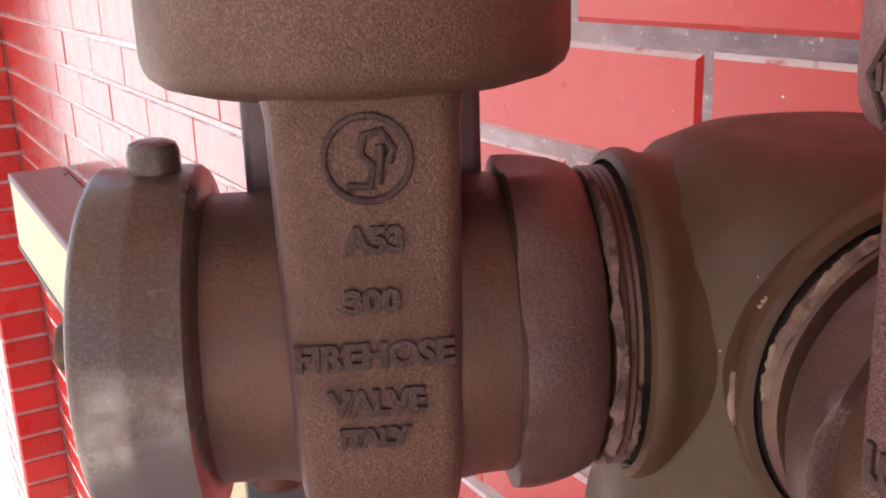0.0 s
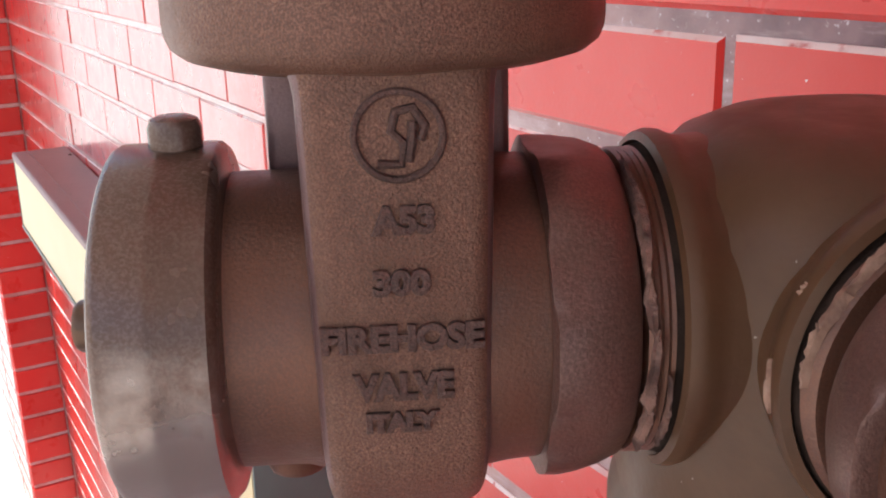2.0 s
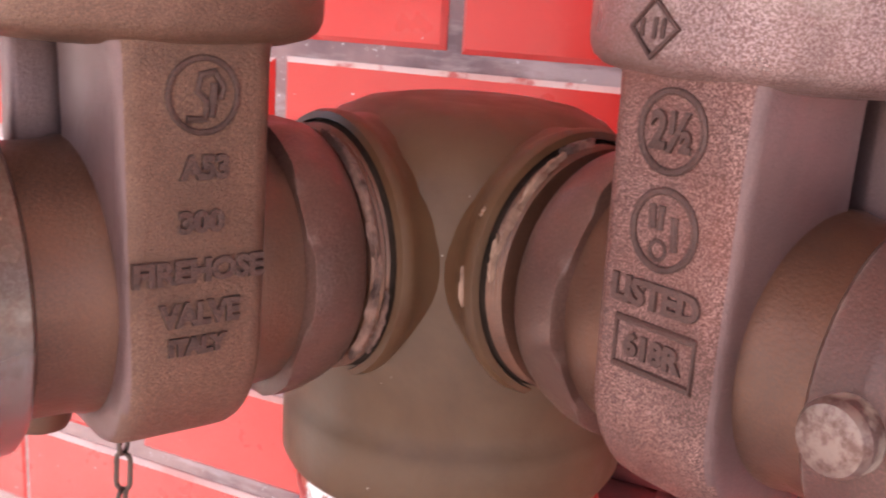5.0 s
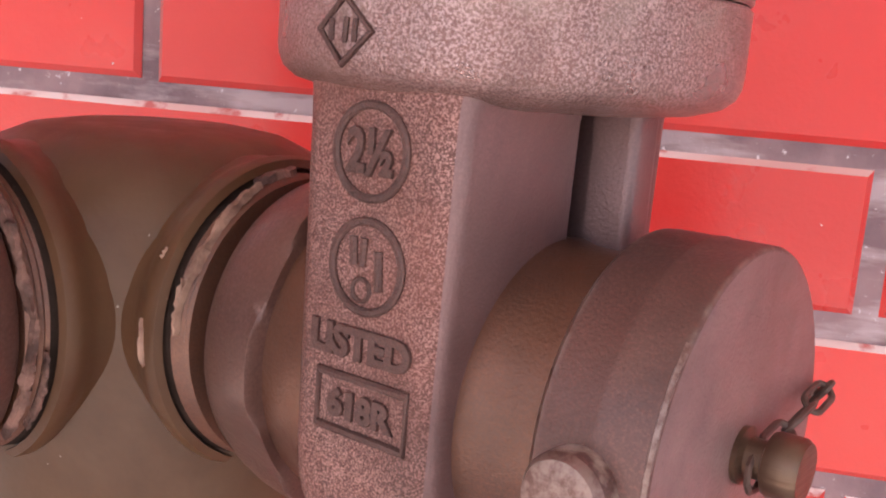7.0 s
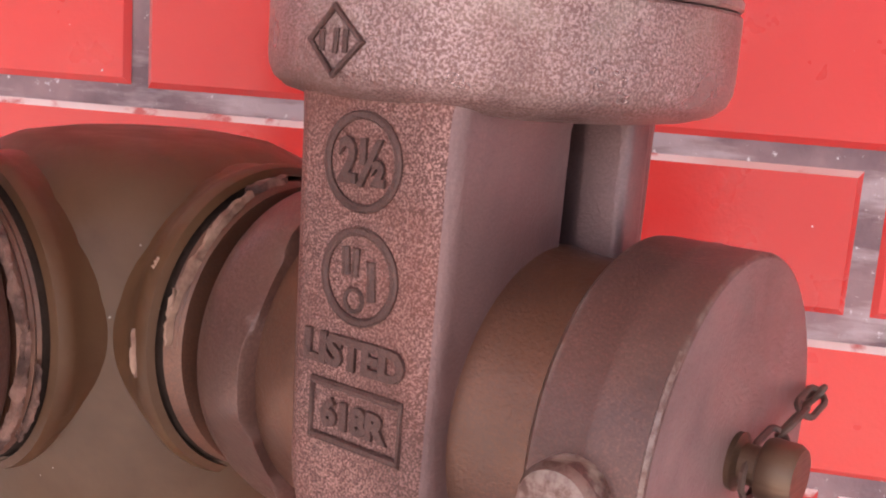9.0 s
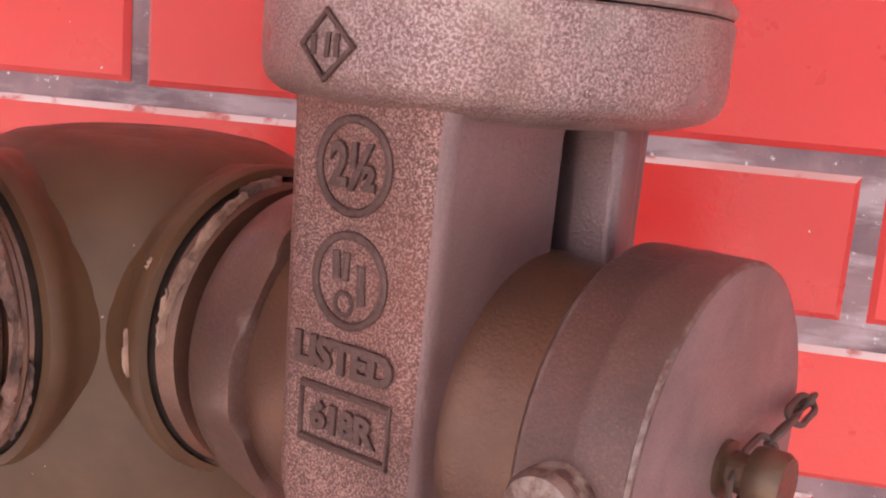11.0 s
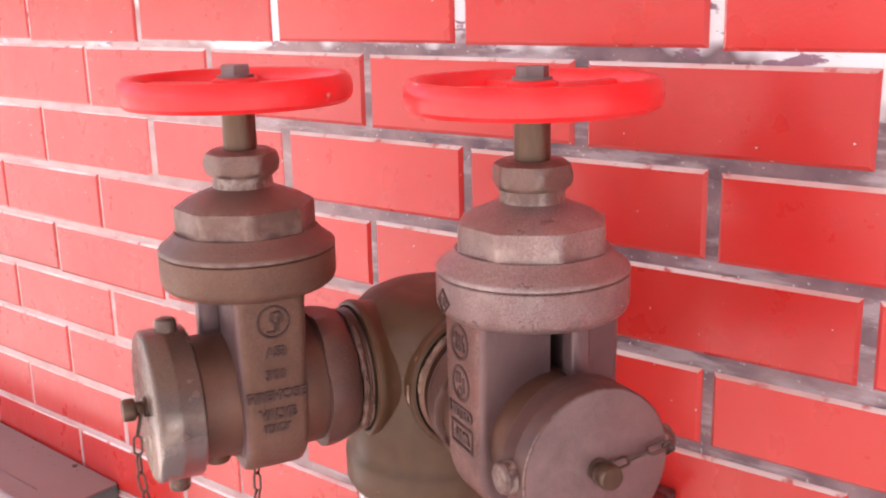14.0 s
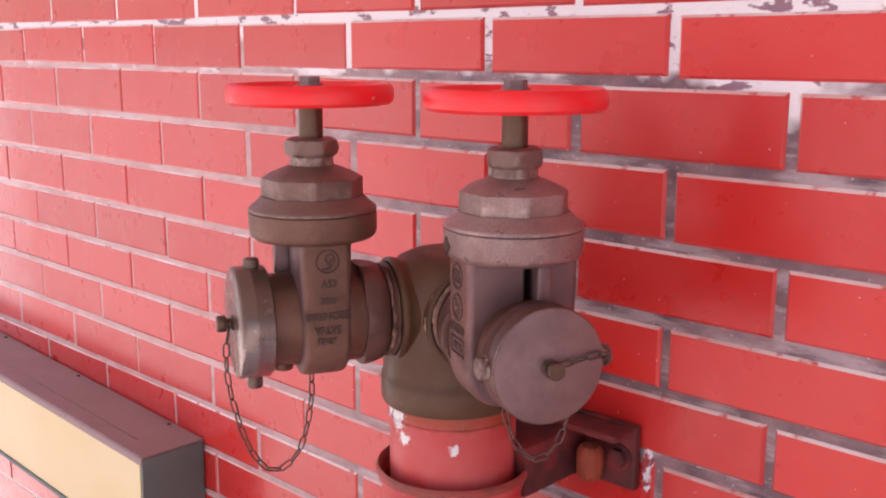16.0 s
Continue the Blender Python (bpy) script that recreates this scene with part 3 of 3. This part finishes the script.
for a0, a1, h0, h1, r, seed in ((112, 166, 0.0615, 0.0690, 0.0416, 4), (158, 178, 0.0622, 0.0646, 0.0412, 5), (174, 190, 0.0548, 0.0562, 0.0450, 6), (150, 154, 0.0566, 0.0578, 0.0446, 10)):
    tape_strip(a0, a1, h0, h1, r, seed, TAPE_CREAM, q2)
tape_strip(92, 112, 0.0585, 0.0660, 0.0416, 8, TAPE, q2)

br = thing("wall_bracket", "dark maroon rusty steel pipe bracket bolted to the wall", "bracket", pose(-0.08, 0, 1.296))
part("wall_plate", bevel(box(-0.075, 0.066, -0.014, -0.0045, -0.032, 0.030), 0.002), BRACKET, br)
part("top_ledge", bevel(box(-0.075, 0.064, -0.044, -0.014, 0.022, 0.029), 0.002), BRACKET, br)
part("arm", bevel(box(-0.072, 0.012, -0.105, -0.0142, -0.026, 0.0218), 0.003), BRACKET, br)
part("stud", lathe([(0.0, -0.024), (0.008, -0.0235), (0.0118, -0.018), (0.0125, -0.008), (0.0120, 0.002), (0.0085, 0.009), (0.0, 0.0115)], 40, wobble=0.0009, seed=9), RUST, br, "orange rusty stud").location = (0.030, -0.034, 0)
rg = random.Random(12)
bm = bmesh.new()
bmesh.ops.create_icosphere(bm, subdivisions=4, radius=1.0)
for vert in bm.verts:
    k = 1 + 0.30 * math.sin(9 * vert.co.z + 2) * math.sin(11 * vert.co.x) + rg.uniform(-0.06, 0.06)
    vert.co = Vector((0.0725 + 0.0048 * k * vert.co.x, -0.002 + 0.0045 * k * vert.co.y, -0.012 + 0.024 * vert.co.z))
part("filler", bm, FILLER, br, "chipped white filler beside the plate")
bm = lathe([(0.0, 0.0), (0.0125, 0.0), (0.0125, 0.002), (0.0, 0.002)], 28)
part("washer", bm, BRACKET, br).matrix_basis = Matrix.Translation((0.050, -0.0142, -0.002)) @ Matrix.Rotation(radians(90), 4, "X")
bolt = part("bolt", bevel(prism(ngon(6, 0.0095), -0.022, -0.0142, "x"), 0.001), BRACKET, br)
bolt.matrix_basis = Matrix.Translation((0.050, 0, -0.002)) @ Matrix.Rotation(radians(90), 4, "Z")

# ---- the valves ----
STEM_1, STEM_2 = (-0.1844, -0.2444), (-0.0158, -0.1891)
M1 = pose(*STEM_1, AXIS, 0, 0, math.degrees(A1))
M2 = pose(*STEM_2, AXIS, 0, 0, math.degrees(A2))
FACE = 0.0444


def rounded(hx, hy, r, n=4):
    """A rectangle with rounded corners."""
    pts = []
    for cx, cy, a0 in ((hx - r, hy - r, 0), (-hx + r, hy - r, 90), (-hx + r, -hy + r, 180), (hx - r, -hy + r, 270)):
        for i in range(n + 1):
            a = radians(a0 + 90 * i / n)
            pts.append((cx + r * math.cos(a), cy + r * math.sin(a)))
    return pts


def loft(levels, bm=None):
    """Skins closed outlines, each (points, z), from the first to the last."""
    bm = bm or bmesh.new()
    rings = [[bm.verts.new((x, y, z)) for x, y in pts] for pts, z in levels]
    for lo, hi in zip(rings, rings[1:]):
        for i in range(len(lo)):
            k = (i + 1) % len(lo)
            bm.faces.new((lo[i], lo[k], hi[k], hi[i]))
    bm.faces.new(rings[0][::-1])
    bm.faces.new(rings[-1])
    return bm


def body_mesh(back):
    """The flat-sided valve body: flared under the flange, rounded at the foot, with a slot beside the gate guide."""
    hx, hy, a, b, flat = 0.0208, FACE, 0.030, 0.0330, 0.010
    levels = [(rounded(hx + g, hy + g * 0.5, 0.0058 + 2.2 * g), z) for g, z in ((0.0034, 0.0725), (0.0016, 0.0703), (0.0005, 0.0678), (0.0, 0.0645), (0.0, 0.0200), (0.0, -flat))]
    for i in range(1, 10):
        q = math.pi / 2 * i / 9
        inset = 0.0035 * (1 - math.cos(q))
        levels.append((rounded(hx - inset, hy - a + a * math.cos(q), 0.0058), -flat - b * math.sin(q)))
    levels = [([(x * (0.955 + 0.85 * max(z, -0.02)), y) for x, y in pts], z) for pts, z in levels]
    bm = loft(levels)
    lo, hi = sorted((back * SLOT[0], back * SLOT[1]))
    for y in (lo, hi):
        bmesh.ops.bisect_plane(bm, geom=bm.verts[:] + bm.edges[:] + bm.faces[:], plane_co=(0, y, 0), plane_no=(0, 1, 0))
    gone = [f for f in bm.faces if lo < f.calc_center_median().y < hi and f.calc_center_median().z > 0.0195 and abs(f.normal.z) < 0.9]
    bmesh.ops.delete(bm, geom=gone, context="FACES")
    return bm


SLOT = (-0.0010, 0.0068)  # the slot's sides, along the valve


OUT = 0.0020  # the outlets stand this much over AXIS


def make_valve(m, back, skin, rim, bonnet, neck):
    v = thing("gate_valve", "", "valve", m, "hose gate valves on the tee")
    repaint(part("body", body_mesh(back), skin, v, "rough sand-cast bronze valve body"), BRONZE_SIDE_SHEEN, lambda f: abs(f.normal.x) > 0.8)
    lo, hi = sorted((back * SLOT[1], back * 0.0182))
    part("gate_rib", bevel(box(-0.0312, 0.0312, lo, hi, 0.020, 0.0700), 0.0024, 3), BRONZE_SIDE_SHEEN, v)
    lo, hi = sorted((back * SLOT[0], back * SLOT[1]))
    web = box(-0.0070, 0.0070, lo - 0.003, hi + 0.003, 0.016, 0.0700)
    for y0, y1 in ((lo - 0.003, lo), (hi, hi + 0.003)):
        box(-0.0203, 0.0203, y0, y1, 0.0165, 0.0700, bm=web)
    box(-0.0203, 0.0203, lo - 0.003, hi + 0.003, 0.015, 0.0202, bm=web)
    part("gate_web", web, BRONZE_SIDE_SHEEN, v)
    part("outlet_neck", lathe([(0.0, 0.010), (neck + 0.0006, 0.010), (neck + 0.0012, 0.0208), (neck + 0.0003, 0.0240), (neck, 0.030), (neck, 0.0405), (0.0, 0.0405)], 72, "x"), BRONZE_SMOOTH, v, "smooth brown bronze outlet neck").location.z = OUT
    bm = lathe([(0.0, -0.010), (0.0396, -0.010), (0.0412, -0.0208), (0.0404, -0.026), (0.0398, -0.0350), (0.0, -0.0350)], 72, "x")
    part("inlet_neck", bm, BRONZE_SMOOTH, v).location.z = OUT
    cut = lathe([(0.0, -0.0548), (0.0394, -0.0548), (0.0410, -0.0532), (0.0430, -0.0484), (0.0444, -0.0430), (0.0450, -0.0385), (0.0447, -0.0345), (0.0425, -0.0338), (0.0, -0.0338)], 96, "x")
    for vert in cut.verts:
        y, z = vert.co.y, vert.co.z
        r = math.hypot(y, z)
        if r < 1e-6:
            continue
        a = math.atan2(z, y) % (math.pi / 3) - math.pi / 6
        lim = 0.0423 / math.cos(a)
        if r > lim:
            vert.co.y, vert.co.z = y * lim / r, z * lim / r
    part("union_nut", cut, BRONZE_NUT, v, "hexagonal bronze union nut").location.z = OUT
    part("body_flange", lathe([(0.0, 0.0672), (0.0330, 0.0672), (0.0420, 0.0682), (0.0482, 0.0700), (0.0510, 0.0722), (0.0521, 0.0748), (0.0524, 0.0775), (0.0524, 0.0910), (0.0517, 0.0917), (0.0, 0.0917)], 96), rim, v)
    part("bonnet_flange", lathe([(0.0, 0.0919), (0.0517, 0.0921), (0.0524, 0.0928), (0.0524, 0.0942), (0.0514, 0.0956), (0.0460, 0.0996), (0.0420, 0.1042), (0.0, 0.1042)], 96), bonnet, v)
    bm = lathe([(0.0, 0.1010), (0.0425, 0.1010), (0.0425, 0.1165), (0.0410, 0.1188), (0.0340, 0.1228), (0.0240, 0.1268), (0.0190, 0.1288), (0.0180, 0.1292), (0.0, 0.1292)], 96)
    for vert in bm.verts:
        r = math.hypot(vert.co.x, vert.co.y)
        if r > 1e-6:
            a = (math.atan2(vert.co.y, vert.co.x) + 0.18) % (math.pi / 4) - math.pi / 8
            lim = 0.0386 / math.cos(a)
            if r > lim:
                vert.co.x *= lim / r
                vert.co.y *= lim / r
    part("bonnet", bm, bonnet, v, "octagonal bronze bonnet")
    part("packing_neck", lathe([(0.0, 0.1285), (0.0178, 0.1285), (0.0172, 0.1375), (0.0, 0.1375)], 48), BRONZE_DARK, v)
    bm = lathe([(0.0, 0.1360), (0.0185, 0.1360), (0.0212, 0.1385), (0.0225, 0.1420), (0.0225, 0.1450), (0.0205, 0.1492), (0.0170, 0.1512), (0.0, 0.1512)], 72)
    for vert in bm.verts:
        r = math.hypot(vert.co.x, vert.co.y)
        if r > 1e-6:
            a = (math.atan2(vert.co.y, vert.co.x) + 0.3) % (math.pi / 3) - math.pi / 6
            lim = 0.0196 / math.cos(a)
            if r > lim:
                vert.co.x *= lim / r
                vert.co.y *= lim / r
    part("gland_nut", bm, BRONZE_DARK, v)
    part("stem", lathe([(0.0, 0.1500), (0.0098, 0.1500), (0.0096, 0.1820), (0.0, 0.1820)], 32), STEM, v, "olive brass valve stem")
    part("drain_boss", lathe([(0.0, -0.0415), (0.0075, -0.0415), (0.0085, -0.0395), (0.0085, -0.033), (0.0, -0.033)], 24), BRONZE_SMOOTH, v).location = (0.0285, 0, 0)
    wheel = part("handwheel", lathe([(0.0572, 0.1795), (0.0600, 0.1778), (0.0640, 0.1780), (0.0668, 0.1805), (0.0676, 0.1860), (0.0668, 0.1915), (0.0640, 0.1942), (0.0600, 0.1940), (0.0575, 0.1915), (0.0566, 0.1855)], 80, closed=True), WHEEL, v, "bright red painted cast handwheel")
    for i in range(5):
        bm = bevel(box(0.0100, 0.0590, -0.0050, 0.0050, -0.0035, 0.0035), 0.0018)
        for vert in bm.verts:
            k = (vert.co.x - 0.010) / 0.049
            vert.co.y *= 1.25 - 0.35 * k
            vert.co.z += 0.1865 - 0.003 * math.sin(math.pi * k)
        part("spoke", bm, WHEEL, wheel).matrix_basis = Matrix.Rotation(2 * math.pi * i / 5 + 0.5, 4, "Z")
    part("hub", lathe([(0.0, 0.1790), (0.0125, 0.1790), (0.0140, 0.1830), (0.0135, 0.1915), (0.0110, 0.1928), (0.0, 0.1928)], 36), WHEEL, wheel)
    part("washer", lathe([(0.0, 0.1928), (0.0105, 0.1928), (0.0105, 0.1942), (0.0, 0.1942)], 30), NUT, wheel, "grey steel washer")
    part("hub_nut", bevel(prism(ngon(6, 0.0088, 0.2), 0.1942, 0.1998), 0.0008), NUT, wheel, "grey steel hub nut")
    return v


valve = make_valve(M1, -1, BRONZE, BRONZE, BRONZE_DARK, 0.0380)
# the second valve's rim and bonnet use the bronze with painted highlight
other = make_valve(M2, 1, BRONZE_SPECKLED, BRONZE_RIM_LIT, BRONZE_BONNET_LIT, 0.0358)
tagged(valve, "brown bronze hose valve with red wheel marked A53 300")
tagged(other, "brown bronze hose valve with red wheel marked 2½ LISTED")

# lettering on the first valve: reads along -x of the valve, facing +y
def on_face1(s, z, lift=0.0):
    return Matrix.Translation((s, FACE + lift, z)) @ Matrix(((-1, 0, 0, 0), (0, 0, 1, 0), (0, 1, 0, 0), (0, 0, 0, 1)))


def on_face2(s, z, lift=0.0):
    return Matrix.Translation((s, -FACE - lift, z)) @ Matrix(((1, 0, 0, 0), (0, 0, -1, 0), (0, 1, 0, 0), (0, 0, 0, 1)))


for txt, s, z, size, width in (("A53", -0.0006, 0.0388, 0.0066, 0.0136), ("300", 0.0001, 0.0249, 0.0062, 0.0126), ("FIREHOSE", 0.0003, 0.0122, 0.0066, 0.0360), ("VALVE", 0.0005, 0.0007, 0.0068, 0.0225), ("ITALY", 0.0010, -0.0079, 0.0050, 0.0165)):
    writing("lettering", txt, size, width, 0.0008, on_face1(s, z), valve, LETTER_SHADED)
ring_relief("emblem_ring", 0.0092, 0.0008, 0.0009, on_face1(-0.0003, 0.0567), valve, LETTER_SHADED)
# plain emblem: a bent bar and a bump
bm = tube([(-0.0045, -0.0058, 0), (0.0005, -0.0060, 0), (0.0010, -0.0015, 0), (-0.0015, 0.0010, 0), (-0.0005, 0.0050, 0), (0.0030, 0.0058, 0), (0.0055, 0.0020, 0), (0.0045, -0.0010, 0)], 0.0011, 8)
tube([(0.0020, -0.0055, 0), (0.0028, -0.0005, 0), (0.0030, 0.0030, 0)], 0.0012, 8, bm)
part("emblem", bm, LETTER_SHADED, valve).matrix_basis = on_face1(-0.0003, 0.0567)

ring_relief("emblem_ring", 0.0094, 0.0009, 0.0009, on_face2(-0.0004, 0.0568), other, LETTER)
writing("lettering", "2½", 0.0098, 0.0125, 0.0007, on_face2(-0.0004, 0.0568), other, LETTER)
ring_relief("emblem_ring", 0.0094, 0.0009, 0.0009, on_face2(0.0004, 0.0335), other, LETTER)
# plain bars in the approval mark
bm = tube([(-0.0040, 0.0058, 0), (-0.0034, 0.0000, 0)], 0.0011, 8)
tube([(-0.0010, 0.0058, 0), (-0.0012, 0.0000, 0)], 0.0010, 8, bm)
tube([(0.0030, 0.0036, 0), (0.0036, -0.0044, 0)], 0.0011, 8, bm)
tube([(-0.0012 + 0.0024 * math.cos(a * 0.628), -0.0050 + 0.0024 * math.sin(a * 0.628), 0) for a in range(10)], 0.0006, 6, bm, closed=True)
part("emblem", bm, LETTER, other).matrix_basis = on_face2(0.0004, 0.0335)
writing("lettering", "LISTED", 0.0072, 0.0275, 0.0007, on_face2(0.0002, 0.0170), other, LETTER)
writing("lettering", "618R", 0.0066, 0.0185, 0.0007, on_face2(0.0014, 0.0034), other, LETTER)
bm = tube([(-0.0122, -0.0060, 0), (0.0122, -0.0060, 0), (0.0122, 0.0060, 0), (-0.0122, 0.0060, 0)], 0.0011, 8, closed=True)
part("lettering_frame", bm, LETTER, other).matrix_basis = on_face2(0.0014, 0.0034)
# raised diamond on the rim of the second valve's flange
da = radians(-90 - 2.5)
dm = Matrix.Translation((0.0524 * math.cos(da), 0.0524 * math.sin(da), 0.0800)) @ Matrix.Rotation(da + math.pi / 2, 4, "Z") @ Matrix(((1, 0, 0, 0), (0, 0, -1, 0), (0, 1, 0, 0), (0, 0, 0, 1)))
bm = tube([(-0.0070, 0, -0.0002), (0, -0.0064, 0.0003), (0.0070, 0, -0.0002), (0, 0.0064, 0.0003)], 0.0008, 8, closed=True)
for p, s in (((-0.0034, -0.0020), (-0.0034, 0.0020)), ((0.0002, -0.0024), (0.0006, 0.0024)), ((0.0028, -0.0022), (0.0030, 0.0022))):
    tube([(*p, 0.0002), (*s, 0.0002)], 0.0006, 6, bm)
part("diamond_mark", bm, LETTER, other).matrix_basis = dm

# ---- hose caps with their chains ----


def make_cap(m, lug_turn, metal, face, label, r, front, lug_r, edge):
    cap = thing("hose_cap", label, "cap", m @ Matrix.Translation((0, 0, OUT)), "hose caps")
    seam = 0.5 * (0.0425 + front)
    shell = part("shell", lathe([(0.0, 0.0400), (r - 0.0070, 0.0400), (r - 0.0045, 0.0406), (r - 0.0016, 0.0412), (r - 0.0002, 0.0426), (r, 0.0445), (r, seam - 0.0008), (r + 0.00022, seam), (r, seam + 0.0008), (r, front - edge), (r - 0.35 * edge, front - 0.35 * edge), (r - edge, front), (0.0, front)], 96, "x"), metal, cap)
    # the front disc gets the lit tone, the shell stays darker
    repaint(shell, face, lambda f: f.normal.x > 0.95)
    lugs = []
    for k in range(2):
        lug = lathe([(0.0, r - 0.004), (lug_r, r - 0.004), (lug_r, r + 0.0045 + 0.004 * k), (0.88 * lug_r, r + 0.0065 + 0.004 * k), (0.6 * lug_r, r + 0.0073 + 0.004 * k), (0.0, r + 0.0075 + 0.004 * k)], 28)
        lugs.append(part("lug", lug, metal, cap))
        lugs[-1].matrix_basis = Matrix.Rotation(lug_turn + math.pi * k, 4, "X") @ Matrix.Translation((0.0525, 0, 0))
    if face is not metal:
        for piece in lugs:
            repaint(piece, BARE, lambda f: f.normal.z > 0.3)
        rg = random.Random(21)
        bm, rows = bmesh.new(), []
        for i in range(61):
            a = radians(138 + 84 * i / 60)
            w = 0.00075 * rg.uniform(0.15, 1.0) * min(1.0, i / 6, (60 - i) / 6) + 0.00003
            rows.append([bm.verts.new((h, q * math.cos(a), q * math.sin(a))) for h, q in ((front - edge - w, r - 0.0003), (front - edge, r + 0.00025), (front - 0.2 * edge, r - 0.2 * edge), (front - w, r - edge - w))])
        for p, q in zip(rows, rows[1:]):
            for i in range(3):
                bm.faces.new((p[i], p[i + 1], q[i + 1], q[i]))
        part("worn_rim", bm, BARE, cap, "pale bare metal along the chipped rim")
    k = front - 0.0716
    part("knob", lathe([(0.0, 0.0705 + k), (0.0060, 0.0705 + k), (0.0062, 0.0728 + k), (0.0042, 0.0735 + k), (0.0042, 0.0770 + k), (0.0064, 0.0778 + k), (0.0068, 0.0788 + k), (0.0068, 0.0838 + k), (0.0060, 0.0850 + k), (0.0, 0.0852 + k)], 32, "x"), STEM, cap, "dull brass chain knob")
    return cap


make_cap(M1, 0.0, CAP_METAL, CAP_METAL, "round plated hose cap with tarnished brown top", 0.0460, 0.0685, 0.0066, 0.0024)
make_cap(M2, radians(90), BRONZE_CAP, BRONZE_FACE_LIT, "round dull brown bronze hose cap", 0.0430, 0.0660, 0.0086, 0.0010)


def spline(points, step):
    """Points at even steps along a smooth line through a few places."""
    p = [Vector(q) for q in points]
    p = [p[0] * 2 - p[1], *p, p[-1] * 2 - p[-2]]
    fine = []
    for i in range(1, len(p) - 2):
        for j in range(40):
            t = j / 40
            fine.append(0.5 * (2 * p[i] + (p[i + 1] - p[i - 1]) * t + (2 * p[i - 1] - 5 * p[i] + 4 * p[i + 1] - p[i + 2]) * t * t + (3 * p[i] - p[i - 1] - 3 * p[i + 1] + p[i + 2]) * t ** 3))
    fine.append(p[-2])
    out, run = [fine[0]], 0.0
    for a, b in zip(fine, fine[1:]):
        run += (b - a).length
        if run >= step:
            out.append(b)
            run = 0.0
    return out


def link_mesh(length, width, wire):
    pts = []
    r, h = width / 2 - wire, length / 2 - width / 2
    for s in (1, -1):
        for j in range(7):
            a = math.pi * j / 6 - math.pi / 2
            pts.append((s * (h + r * math.cos(a)), s * r * math.sin(a), 0))
    return finish("link", tube(pts, wire, 7, closed=True), CHAIN)


def make_chain(points, label, length=0.0136, width=0.0062, wire=0.0008):
    ch = thing("chain", label, "chain", None, "cap chains")
    me = link_mesh(length, width, wire)
    stops = spline(points, length - 2.6 * wire)
    for i, (a, b) in enumerate(zip(stops, stops[1:])):
        o = new("link", me)
        o.parent = ch
        rot = (b - a).to_track_quat("X", "Z").to_matrix().to_4x4()
        o.matrix_basis = Matrix.Translation((a + b) / 2) @ rot @ Matrix.Rotation(radians(40 + 90 * (i % 2)), 4, "X")
    return ch


c1 = make_chain([M1 @ Vector(q) for q in ((0.0722, 0.001, -0.003), (0.0755, 0.002, -0.020), (0.0735, 0.002, -0.056), (0.0590, 0.002, -0.108), (0.0390, 0.0, -0.1315), (0.0170, 0.0, -0.116), (0.0058, 0.0, -0.075), (0.0045, 0.0, -0.0435))], "thin rusty steel chain hanging from cap to valve")
part("wire_loop", tube([(M1 @ Vector((0.0722, 0.0050 * math.cos(a * 0.698), 0.0050 * math.sin(a * 0.698)))) for a in range(9)], 0.0008, 6, closed=True), CHAIN, c1)
c2 = make_chain([M2 @ Vector(q) for q in ((0.0698, 0.004, 0.003), (0.0700, 0.022, 0.006), (0.0700, 0.040, 0.009), (0.0655, 0.0462, 0.004), (0.0560, 0.0470, -0.004), (0.0420, 0.0450, -0.018), (0.0300, 0.0380, -0.040), (0.0280, 0.0290, -0.070), (0.0250, 0.0130, -0.086), (0.0200, -0.0040, -0.074), (0.0150, -0.0130, -0.0430))], "thin rusty steel chain trailing behind the cap")
part("wire_loop", tube([(M2 @ Vector((0.0696, 0.0050 * math.cos(a * 0.698), 0.0050 * math.sin(a * 0.698)))) for a in range(9)], 0.0008, 6, closed=True), CHAIN, c2)

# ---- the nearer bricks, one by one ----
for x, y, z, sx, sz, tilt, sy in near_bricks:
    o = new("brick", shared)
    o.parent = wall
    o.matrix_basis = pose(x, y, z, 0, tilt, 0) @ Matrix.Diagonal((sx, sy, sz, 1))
